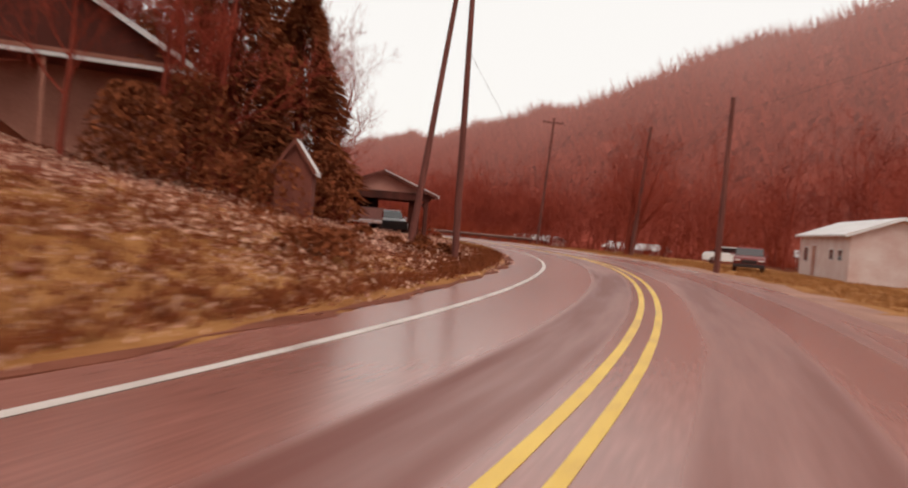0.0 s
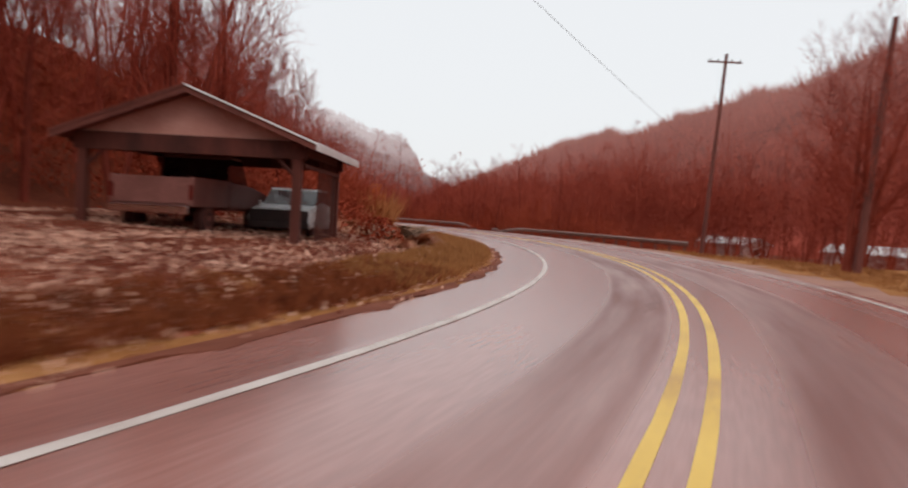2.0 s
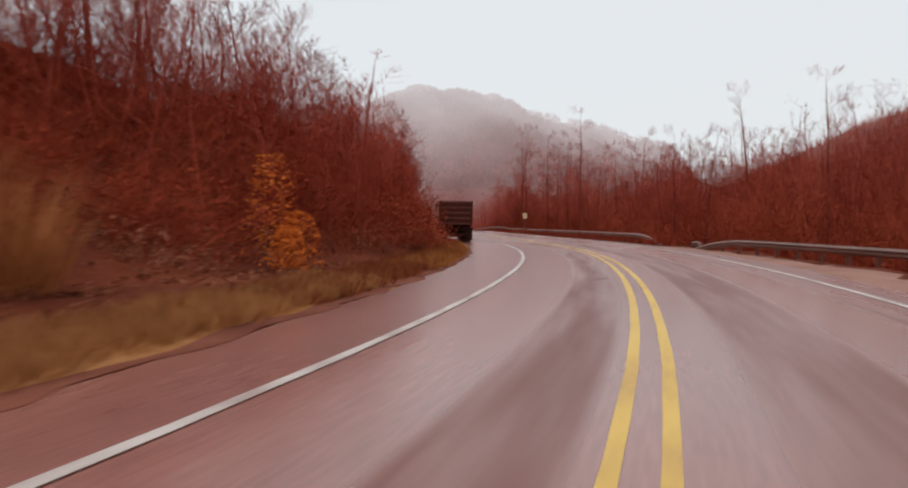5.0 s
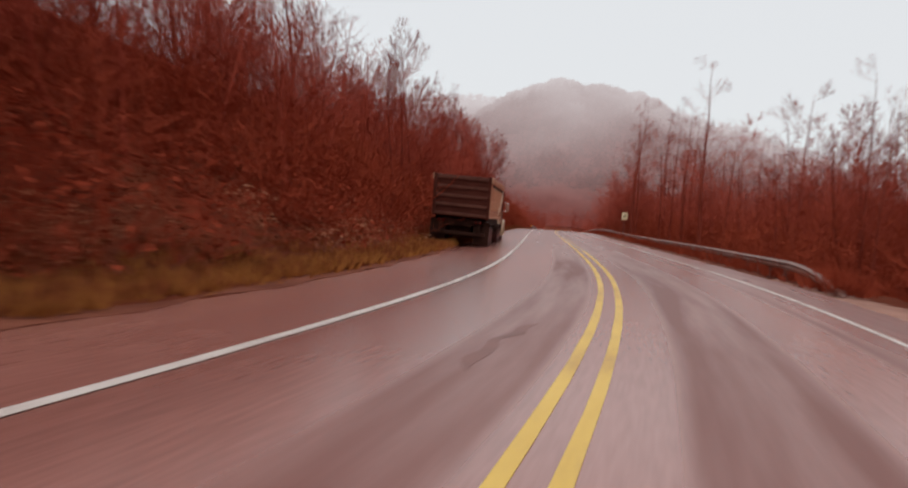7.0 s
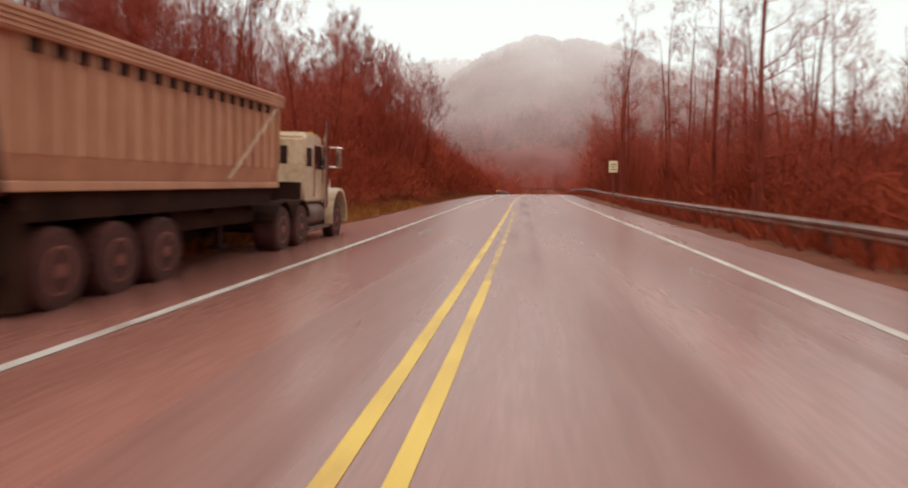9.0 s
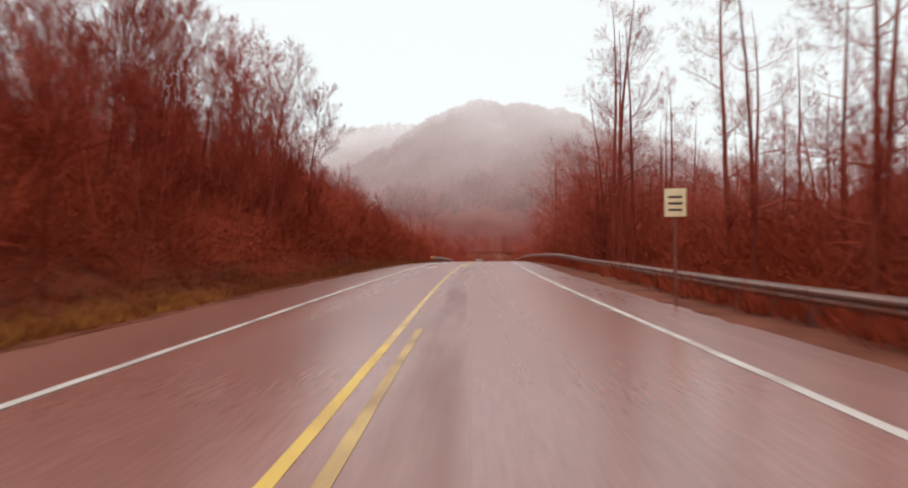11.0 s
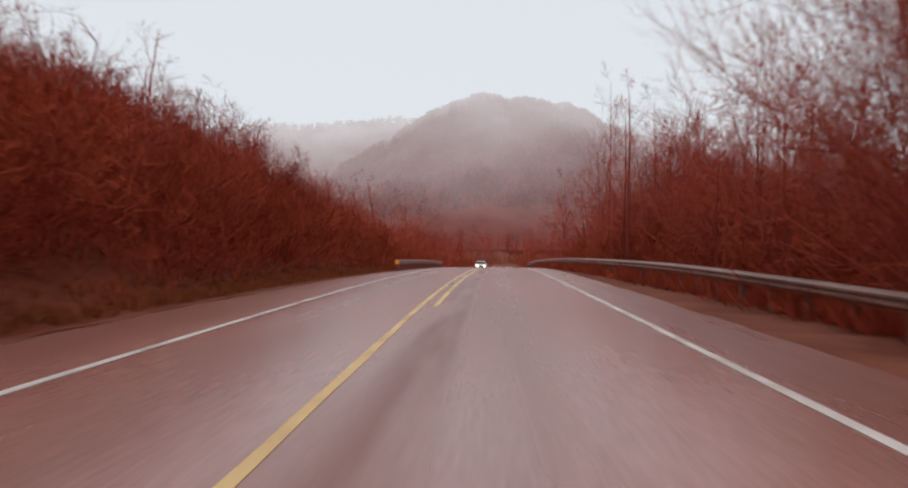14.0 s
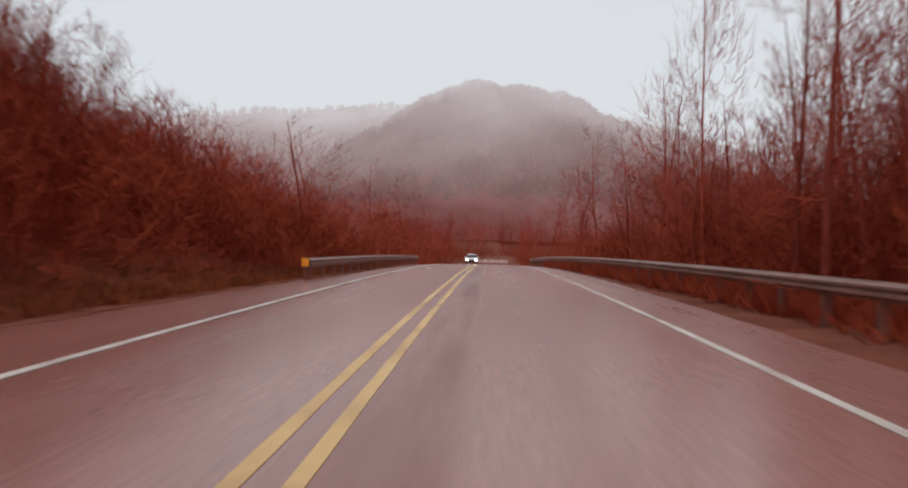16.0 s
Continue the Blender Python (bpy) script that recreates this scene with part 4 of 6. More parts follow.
strew("bank_woods", "dense young leafless woods on the bank", "woods", FAR_FORMS,
      scatter(34, 40, 98, 150, lambda r, s: float(left_edge(s)) - 4.5 - 8 * r.rand(), (0.8, 1.2), (0.38, 0.62))
      + scatter(32, 220, -40, 84, lambda r, s: float(left_edge(s)) - 4.5 - (9 if s < -22 else 0) - 18 * r.rand() ** 1.2, (0.75, 1.2), (0.42, 0.74))
      + scatter(35, 120, 84, 150, lambda r, s: float(left_edge(s)) - 4.5 - 18 * r.rand() ** 1.2, (0.75, 1.2), (0.3, 0.52)), TWIG)
strew("yard_woods", "leafless woods rising behind the yard and carport", "woods", FAR_FORMS,
      scatter(47, 170, -128, -40, lambda r, s: float(left_edge(s)) - 17 - 20 * r.rand(), (0.9, 1.3), (0.75, 1.15)), TWIG)
strew("valley_woods", "leafless woods on the valley floor below the hill", "woods", FAR_FORMS,
      scatter(27, 330, -130, 20, lambda r, s: 24 + 36 * r.rand(), (1.0, 1.5), (0.85, 1.45))
      + scatter(48, 110, 0, 70, lambda r, s: 24 + 16 * r.rand(), (1.0, 1.4), (1.0, 1.35)), TWIG)
strew("far_thicket", "brown scrub beyond the crest of the road", "undergrowth", CLUMPS,
      scatter(24, 110, 150, 330, lambda r, s: -6.0 - 16 * r.rand(), (1.2, 2.2), (1.0, 1.9))
      + scatter(25, 110, 165, 330, lambda r, s: 8.0 + 18 * r.rand(), (1.2, 2.2), (1.0, 1.9))
      + scatter(26, 70, 325, 360, lambda r, s: -30 + 66 * r.rand(), (1.6, 2.6), (1.2, 2.2)), BRUSH)

# ------------------------------------------------------------ hills
TUFT = joined([tufts(401, 5, 1.3, 1.0, 6.0, blade=0.045), tufts(402, 4, 1.5, 5.0, 0.9)])

SOFT_TUFT = joined([tufts(403, 10, 1.7, 3.2, 1.0), tufts(404, 4, 1.0, 2.0, 2.2, blade=0.06)])


def hill(name, label, ridge, depth, material, seed, crowns, near, foot_z=-4.0):
    """A wooded hill under a ridge line of (x, y, z), falling away towards the road and behind, with crowns along it."""
    r = np.random.RandomState(seed)
    pts = np.array(ridge, float)
    t = np.linspace(0, len(pts) - 1, 90)
    rx, ry, rz = (np.interp(t, np.arange(len(pts)), pts[:, k]) for k in range(3))
    rz = rz + 2.5 * np.sin(t * 5.1) + 1.8 * np.sin(t * 11.7 + 1)
    across = np.linspace(-1, 1, 25)
    dx, dy = depth
    X = rx[:, None] + across[None] * dx
    Y = ry[:, None] + across[None] * dy
    fall = (1 - np.abs(across[None]) ** 1.25)
    Z = foot_z + (rz[:, None] - foot_z) * fall + r.uniform(-2, 2, X.shape) * (fall > 0.05)
    idx = np.arange(X.size).reshape(X.shape)
    a, b, c, d = idx[:-1, :-1].ravel(), idx[:-1, 1:].ravel(), idx[1:, 1:].ravel(), idx[1:, :-1].ravel()
    tris = np.concatenate([np.stack([a, b, c], 1), np.stack([a, c, d], 1)])
    land_ob = tagged(new(name, tri_mesh(name, np.stack([X.ravel(), Y.ravel(), Z.ravel()], 1), tris, [material], smooth=True)), label, "hill", kind="structure")
    i, j = r.randint(0, X.shape[0] - 1, crowns), r.randint(*near, crowns)
    j[: crowns // 3] = 12
    fi, fj = r.rand(crowns), r.rand(crowns) * (np.arange(crowns) > crowns // 3)
    px = X[i, j] * (1 - fi) * (1 - fj) + X[i + 1, j] * fi * (1 - fj) + X[i, j + 1] * (1 - fi) * fj + X[i + 1, j + 1] * fi * fj
    py = Y[i, j] * (1 - fi) * (1 - fj) + Y[i + 1, j] * fi * (1 - fj) + Y[i, j + 1] * (1 - fi) * fj + Y[i + 1, j + 1] * fi * fj
    pz = Z[i, j] * (1 - fi) * (1 - fj) + Z[i + 1, j] * fi * (1 - fj) + Z[i, j + 1] * (1 - fi) * fj + Z[i + 1, j + 1] * fi * fj
    return px, py, pz, r


def clothed(name, label, places, material, big, crown=None):
    px, py, pz, r = places
    pl = np.stack([px, py, pz - 0.8, r.uniform(0, 6.28, len(px)), r.uniform(0.7, 1.6, len(px)) * big, r.uniform(0.7, 1.6, len(px)) * big], 1)
    v, f = many(TUFT if crown is None else crown, pl)
    tagged(new(name, tri_mesh(name, v, f, [material])), label, "woods", kind="stuff")


# The hills' haze is only the glow in their material.
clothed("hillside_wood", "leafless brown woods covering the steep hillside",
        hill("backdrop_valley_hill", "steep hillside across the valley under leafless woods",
             [(150, -330, 84), (175, -160, 92), (195, -20, 80), (225, 110, 64), (262, 240, 58), (290, 400, 58), (330, 600, 52)], (115, -30), HAZE_GLOW_HILL, 3, 15000, (1, 13)), HAZE_GLOW_HILL, 1.15)
clothed("mountain_wood", "woods on the mountain at the valley's end, mist painted in as glow",
        hill("backdrop_mountain", "wooded mountain closing the valley, its mist painted in as glow",
             [(-210, 1290, 114), (-120, 1300, 170), (-40, 1308, 218), (20, 1311, 233), (90, 1311, 223), (150, 1311, 217), (230, 1305, 177), (330, 1295, 131), (450, 1280, 72)], (20, -420), MIST_GLOW_WOODS, 4, 5500, (12, 22)), MIST_GLOW_WOODS, 2.4, SOFT_TUFT)
clothed("far_ridge_wood", "woods on the far ridge, paled by painted mist",
        hill("backdrop_far_ridge", "ridge behind the mountain, paled by painted mist",
             [(-900, 1500, 140), (-560, 1560, 210), (-300, 1600, 232), (-120, 1620, 244), (60, 1640, 250), (300, 1660, 235), (600, 1680, 170)], (0, -250), MIST_GLOW_WOODS, 5, 2200, (12, 20)), MIST_GLOW_WOODS, 2.8, SOFT_TUFT)

# ------------------------------------------------------------ guardrails
W_BEAM = [(0.0, 0.0), (0.012, 0.03), (0.075, 0.075), (0.075, 0.115), (0.02, 0.15), (0.02, 0.165), (0.075, 0.20), (0.075, 0.24), (0.012, 0.285), (0.0, 0.315)]


def guardrail(name, s0, s1, lat_fn, side, label, start_dip=0.0, end_dip=0.0, lift=0.42, ground_lift=0.0, rise_fn=None):
    """A steel beam on posts along the road; side -1 faces the road from the right."""
    top = new(name)
    x0, y0, z0 = at(s0, lat_fn(s0), 0)
    n = max(4, int((s1 - s0) / 0.8))
    bm = bmesh.new()
    prev = None
    for i in range(n + 1):
        s = s0 + (s1 - s0) * i / n
        drop = 0.0
        for reach, d in ((start_dip, s - s0), (end_dip, s1 - s)):
            if reach and d < reach:
                drop -= 0.62 * (1 - d / reach) ** 2
        loop = []
        for w, h in W_BEAM + [(w - 0.006, h) for w, h in W_BEAM[::-1]]:
            loop.append(bm.verts.new(at(s, lat_fn(s) + side * w, lift + ground_lift + h + drop + (rise_fn(s) if rise_fn else 0.0))))
        if prev:
            for k in range(len(loop)):
                k2 = (k + 1) % len(loop)
                bm.faces.new((prev[k], prev[k2], loop[k2], loop[k]))
        prev = loop
    beam = part("rail_beam", bm, STEEL, top, "galvanised steel W-shaped beam")
    bmesh_post = boxed(-0.07, 0.07, -0.09, 0.09, -0.9, 0.70, bevel=0.008).copy()
    post_mesh = bpy.data.meshes.new("post")
    bmesh_post.to_mesh(post_mesh)
    post_mesh.materials.append(POST)
    k = 0
    s = s0 + 0.6
    while s < s1:
        ob = new("post", post_mesh)
        ob.parent = top
        low = max([0.62 * (1 - d / reach) ** 2 for reach, d in ((start_dip, s - s0), (end_dip, s1 - s)) if reach and d < reach] or [0.0])
        ob.matrix_basis = pose(*at(s, lat_fn(s) - side * 0.08, ground_lift - low + (rise_fn(s) if rise_fn else 0.0)), 0, 0, math.degrees(heading(s)))
        s += 1.905
    return tagged(top, label, "guardrail")


guardrail("guardrail", 2.6, 190, rail_line, -1, "long weathered steel guardrail on wooden posts beside the road", start_dip=6.0, ground_lift=-0.06, rise_fn=lambda s: 0.20 * float(ramp01(np.float64(s), 80, 104)))
guardrail("guardrail", -34, -1.2, lambda s: 9.6 - 0.09 * (s + 33), -1, "short weathered steel guardrail beside the bend", end_dip=6.5, ground_lift=-0.16)
guardrail("guardrail", -0.4, 2.4, lambda s: 7.7, -1, "buried end of an old steel guardrail", start_dip=0.9, end_dip=0.9, ground_lift=-0.42)
guardrail("guardrail", 125.3, 165, lambda s: -4.9, 1, "steel guardrail with an amber end marker at the bridge")
marker = new("end_marker")
marker.matrix_basis = pose(*at(124.8, -4.9), 0, 0, math.degrees(heading(124.8)))
part("panel", boxed(-0.12, 0.12, -0.02, 0.02, 0.46, 0.74, bevel=0.006), AMBER, marker, "amber reflective panel")
part("post", boxed(-0.04, 0.04, 0.022, 0.08, -0.3, 0.78), POST, marker)
tagged(marker, "amber reflective marker panel at the guardrail's end", "road marker")

# ------------------------------------------------------------ sign
sign = new("road_sign")
sign.matrix_basis = pose(*at(55, 5.75, -0.1), 0, 0, math.degrees(heading(53)))
part("sign_panel", boxed(-0.25, 0.25, -0.012, 0.012, 2.15, 2.80, bevel=0.01), SIGN_FACE, sign, "pale rectangular sign face")
bmb = bmesh.new()
for zb in (2.28, 2.43, 2.58):
    box(bmb, -0.16, 0.16, -0.017, -0.013, zb, zb + 0.05)
part("writing_bars", bmb, BLACK_TRIM, sign)
part("post", boxed(-0.03, 0.03, 0.013, 0.06, -0.8, 2.75), POST, sign)
tagged(sign, "small pale rectangular road sign on a steel post", "road sign")

# ------------------------------------------------------------ utility poles and cables


def utility_pole(base, top, arm=0.0, turn=0.0, r=0.17, label="weathered wooden utility pole"):
    x, y = base
    z = land_at(x, y)
    ob = new("utility_pole")
    ob.location = (x, y, z)
    tx, ty, h = top[0] - x, top[1] - y, top[2] - z
    bm = bmesh.new()
    rod(bm, (-tx * 0.05, -ty * 0.05, -h * 0.05), (tx, ty, h), r, r * 0.65, n=14)
    part("shaft", bm, POLE, ob)
    if arm:
        m = Matrix.Translation((tx * 0.97, ty * 0.97, h * 0.965)) @ pose(0, 0, 0, 0, 0, turn)
        bm = boxed(-arm, arm, 0.10, 0.20, -0.06, 0.06, bevel=0.01)
        bmesh.ops.transform(bm, matrix=m, verts=bm.verts[:])
        part("crossarm", bm, POLE, ob)
        for o in (-0.9 * arm, -0.4 * arm, 0.4 * arm, 0.9 * arm):
            bm = bmesh.new()
            rod(bm, (o, 0.15, 0.06), (o, 0.15, 0.2), 0.035, 0.05, n=8)
            bmesh.ops.transform(bm, matrix=m, verts=bm.verts[:])
            part("insulator", bm, GLASS, ob)
    return tagged(ob, label, "utility pole")


utility_pole((-37.55, -70.82), (-35.15, -69.62, 11.9), r=0.13, label="old wooden utility pole leaning over the yard")
utility_pole((-36.4, -71.9), (-36.05, -71.3, 11.5), r=0.13, label="upright wooden utility pole at the yard's edge")
utility_pole((-17.8, -70.4), (-17.3, -70.2, 9.0), label="wooden utility pole on the grass verge")
utility_pole((-3.4, -53.7), (-2.6, -54.0, 10.3), label="dark wooden utility pole beside a bare tree")
utility_pole((7.2, -32.5), (8.0, -32.9, 13.8), arm=1.2, turn=-25, label="wooden utility pole with a crossarm")


guy = new("guy_wire")
guy.location = (-33.0, -67.8, land_at(-33.0, -67.8))
bm = bmesh.new()
rod(bm, (0, 0, -0.1), (-3.0, -3.5, 8.5), 0.008, n=6)
part("wire", bm, WIRE, guy)
bm = bmesh.new()
rod(bm, (-0.05, -0.06, 0.05), (-0.38, -0.44, 1.05), 0.045, n=10)
part("guard", bm, GUARD_YELLOW, guy, "bright yellow plastic guard")
tagged(guy, "pole guy wire with a yellow plastic guard on the lawn", "guy wire")


def cable(points, sag, label):
    bm = bmesh.new()
    for p, q in zip(points, points[1:]):
        last = None
        for k in range(17):
            t = k / 16
            v = Vector(p).lerp(Vector(q), t) - Vector((0, 0, sag * 4 * t * (1 - t)))
            if last is not None:
                rod(bm, last, v, 0.007, n=5)
            last = v
    tagged(part("overhead_cable", bm, WIRE), label, "cable")


cable([(-36.2, -71.5, 7.5), (7.6, -32.7, 6.1)], 0.2, "sagging black overhead cable between utility poles")
cable([(-17.3, -70.2, 7.4), (-2.6, -53.9, 7.4), (7.7, -32.7, 8.2)], 0.6, "sagging black cable strung along the poles")
cable([(-60, -120, 8.0), (-17.3, -70.2, 8.2), (-2.6, -53.9, 8.4)], 0.9, "sagging black cable strung along the poles")

# ------------------------------------------------------------ wheels and vehicles


def wheel(parent, x, y, r, width, side, name="wheel"):
    """A tyre with a dished rim; side +1 shows its face to the right."""
    bm = bmesh.new()
    h = width / 2
    lathe_x(bm, [(-h, r * 0.6), (-h, r * 0.9), (-h * 0.75, r * 0.985), (-h * 0.3, r), (h * 0.3, r), (h * 0.75, r * 0.985), (h, r * 0.9), (h, r * 0.6)], x, y, r)
    tyre = part(name, bm, TYRE, parent)
    bm = bmesh.new()
    o = side * (h + 0.004)
    lathe_x(bm, [(0.0, r * 0.58), (o * 0.98, r * 0.58), (o, r * 0.52), (o * 0.55, r * 0.44), (o * 0.5, r * 0.2), (o * 1.02, r * 0.16), (o * 1.05, r * 0.02)], x, y, r, n=20)
    part("rim", bm, RIM, tyre, "dull steel rim")
    return tyre


truck = new("tractor_trailer")
W = 1.28
# trailer tub: outer shell with open top
bm = bmesh.new()
outline = [(-W, 3.22), (-W, 1.75), (-W + 0.10, 1.42), (W - 0.10, 1.42), (W, 1.75), (W, 3.22), (W - 0.06, 3.22), (W - 0.06, 1.78), (W - 0.15, 1.5), (-W + 0.15, 1.5), (-W + 0.06, 1.78), (-W + 0.06, 3.22)]
prism(bm, outline, "y", 0.12, 8.3)
box(bm, -W + 0.02, W - 0.02, 8.22, 8.34, 1.42, 3.30)
part("trailer_body", bm, TRAILER, truck, "dusty ribbed aluminium dump body")
for sx in (-1, 1):
    for k in range(19):
        y = 0.35 + k * 0.435
        bm = bmesh.new()
        x0, x1 = (W, W + 0.055) if sx > 0 else (-W - 0.055, -W)
        box(bm, x0, x1, y - 0.045, y + 0.045, 1.72, 3.0, bevel=0.02)
        part("side_rib", bm, TRAILER, truck)
    bm = bmesh.new()
    x0, x1 = (W - 0.02, W + 0.10) if sx > 0 else (-W - 0.10, -W + 0.02)
    box(bm, x0, x1, -0.26, 8.34, 2.98, 3.26, bevel=0.03)
    part("top_rail", bm, TRAILER, truck, "ribbed aluminium top rail with rolled tarp")
    for k in range(4):
        part("tarp_fold", boxed(x0 - 0.014, x1 + 0.014, -0.24, 8.32, 3.01 + k * 0.06, 3.04 + k * 0.06, bevel=0.008), TRAILER, truck)
    bm = bmesh.new()
    prism(bm, [(0.115, 1.46), (0.115, 2.98), (-0.19, 2.98)], "x", sx * (W - 0.03) - 0.028, sx * (W - 0.03) + 0.028)
    part("rear_gusset", bm, TRAILER, truck)
    # Dark blocks stand in for shade in the gaps between ribs under the rail.
    for k in range(17):
        y = 0.55 + k * 0.435
        part("rail_bracket", boxed(sx * (W + 0.03) - 0.035, sx * (W + 0.03) + 0.035, y - 0.07, y + 0.07, 2.93, 3.09, bevel=0.01), CHASSIS, truck)
    bm = bmesh.new()
    box(bm, (W - 0.14) if sx > 0 else (-W - 0.02), (W + 0.02) if sx > 0 else (-W + 0.14), 0.1, 8.3, 1.33, 1.45, bevel=0.02)
    part("lower_rail", bm, TRAILER, truck)
    bm = bmesh.new()
    rod(bm, (sx * (W + 0.075), 5.55, 1.5), (sx * (W + 0.075), 8.2, 3.1), 0.022)
    part("brace", bm, CREAM, truck, "pale diagonal brace")
bm = boxed(-W, W, 0.0, 0.12, 1.30, 3.26, bevel=0.02)
part("tailgate", bm, TAILGATE, truck, "dark grimy tailgate with horizontal ribs")
for k in range(5):
    part("tailgate_rib", boxed(-W + 0.122, W - 0.122, -0.07, -0.003, 1.36 + k * 0.43, 1.50 + k * 0.43, bevel=0.025), TOP_LIT_RIB, truck, "steel cross rib, colour paled as if lit from above")
for sx in (-1, 1):
    part("tailgate_post", boxed(sx * (W - 0.045) - 0.075, sx * (W - 0.045) + 0.075, -0.06, -0.003, 1.3, 3.3, bevel=0.01), TAILGATE, truck)
bm = bmesh.new()
for sx in (-1, 1):
    box(bm, sx * 0.42 - 0.08, sx * 0.42 + 0.08, 0.25, 8.0, 0.95, 1.33)
for y in (0.35, 1.05, 2.3, 3.55, 5.6, 7.4):
    box(bm, -1.1, 1.1, y - 0.07, y + 0.07, 1.0, 1.3)
for y in (1.05, 2.3, 3.55):
    rod(bm, (-1.1, y, 0.52), (1.1, y, 0.52), 0.09)
    box(bm, -0.5, 0.5, y - 0.35, y + 0.35, 0.6, 1.0)
part("trailer_frame", bm, CHASSIS, truck, "grimy black steel chassis")
# Dark box and side strips added to close the see-through gap below the body.
part("belly", boxed(-0.95, 0.95, 4.25, 7.9, 0.72, 1.66, bevel=0.08), CHASSIS, truck, "added dark box filling the gap under the body")
for sx in (-1, 1):
    part("side_guard", boxed(sx * 1.16 - 0.03, sx * 1.16 + 0.03, 0.4, 8.1, 1.10, 1.63), CHASSIS, truck)
bm = boxed(-1.2, 1.2, 0.02, 0.14, 0.55, 0.72, bevel=0.02)
for o in (-0.9, 0.9):
    box(bm, o - 0.05, o + 0.05, 0.05, 0.13, 0.7, 1.3)
part("bumper", bm, CHASSIS, truck)
for o in (-1.0, 1.0):
    part("mud_flap", boxed(o - 0.36, o + 0.36, 0.28, 0.30, 0.16, 1.25), CHASSIS, truck, "grimy rubber flap")
for o in (-0.95, -0.75, 0.75, 0.95):
    bm = bmesh.new()
    rod(bm, (o, 0.03, 1.2), (o, -0.02, 1.2), 0.055, n=12)
    part("tail_light", bm, RED_LENS, truck, "small unlit red light")
for y in (1.05, 2.3, 3.55):
    for sx in (-1, 1):
        wheel(truck, sx * 1.0, y, 0.52, 0.5, sx)
for sx in (-1, 1):
    bm = boxed(sx * 0.8 - 0.06, sx * 0.8 + 0.06, 6.35, 6.5, 0.35, 1.3)
    box(bm, sx * 0.8 - 0.13, sx * 0.8 + 0.13, 6.27, 6.58, 0.28, 0.36)
    part("landing_leg", bm, CHASSIS, truck)
# tractor
bm = bmesh.new()
for sx in (-1, 1):
    box(bm, sx * 0.42 - 0.05, sx * 0.42 + 0.05, 7.9, 14.3, 0.78, 1.02)
box(bm, -0.5, 0.5, 8.6, 9.9, 1.02, 1.32, bevel=0.05)
for y in (8.75, 10.05):
    rod(bm, (-1.1, y, 0.52), (1.1, y, 0.52), 0.1)
rod(bm, (-1.0, 13.35, 0.5), (1.0, 13.35, 0.5), 0.07)
part("tractor_frame", bm, CHASSIS, truck)
for y in (8.75, 10.05):
    for sx in (-1, 1):
        wheel(truck, sx * 1.0, y, 0.52, 0.5, sx)
for sx in (-1, 1):
    wheel(truck, sx * 1.06, 13.35, 0.52, 0.3, sx)
    bm = bmesh.new()
    arc = [math.radians(-12 + k * 17) for k in range(13)]
    outer = [(13.35 + 0.80 * math.cos(q), 0.60 + 0.80 * math.sin(q)) for q in arc]
    inner = [(13.35 + 0.73 * math.cos(q), 0.60 + 0.73 * math.sin(q)) for q in arc]
    prism(bm, outer + inner[::-1], "x", sx * 1.02 - 0.27, sx * 1.02 + 0.27)
    part("fender", bm, CREAM, truck, "cream rounded front fender")
    bm = bmesh.new()
    rod(bm, (sx * 0.85, 10.85, 0.72), (sx * 0.85, 12.3, 0.72), 0.31, n=24)
    part("fuel_tank", bm, DULL_TANK, truck, "dull round fuel tank")
    bm = boxed(sx * 0.98 - 0.22, sx * 0.98 + 0.22, 10.85, 12.75, 0.36, 0.44, bevel=0.02)
    part("step", bm, DULL_TANK, truck)
    bm = bmesh.new()
    rod(bm, (sx * 1.12, 12.5, 0.9), (sx * 1.12, 12.5, 3.2), 0.06, n=12)
    part("exhaust_pipe", bm, CHROME, truck, "upright chrome exhaust pipe")
    bm = bmesh.new()
    rod(bm, (sx * 1.12, 12.5, 1.5), (sx * 1.12, 12.5, 2.75), 0.085, n=12)
    part("muffler", bm, CHROME, truck, "chrome muffler sleeve")
    bm = boxed(sx * 1.42 - 0.10, sx * 1.42 + 0.10, 12.62, 12.70, 1.95, 2.5, bevel=0.02)
    rod(bm, (sx * 1.0, 12.45, 2.5), (sx * 1.42, 12.66, 2.48), 0.02)
    rod(bm, (sx * 1.0, 12.45, 1.97), (sx * 1.42, 12.66, 1.97), 0.02)
    part("mirror", bm, CHROME, truck)
bm = bmesh.new()
prism(bm, [(10.95, 1.05), (12.75, 1.05), (12.75, 1.78), (12.42, 2.62), (12.25, 2.80), (11.1, 2.80), (10.95, 2.66)], "x", -1.02, 1.02)
bmesh.ops.bevel(bm, geom=bm.edges[:], offset=0.05, segments=2, affect="EDGES")
part("cab", bm, CREAM, truck, "cream cab with dark side windows")
bm = bmesh.new()
prism(bm, [(12.7, 1.0), (14.5, 1.0), (14.55, 1.55), (14.35, 1.72), (12.7, 1.86)], "x", -0.72, 0.72)
bmesh.ops.bevel(bm, geom=bm.edges[:], offset=0.06, segments=2, affect="EDGES")
part("bonnet", bm, CREAM, truck)
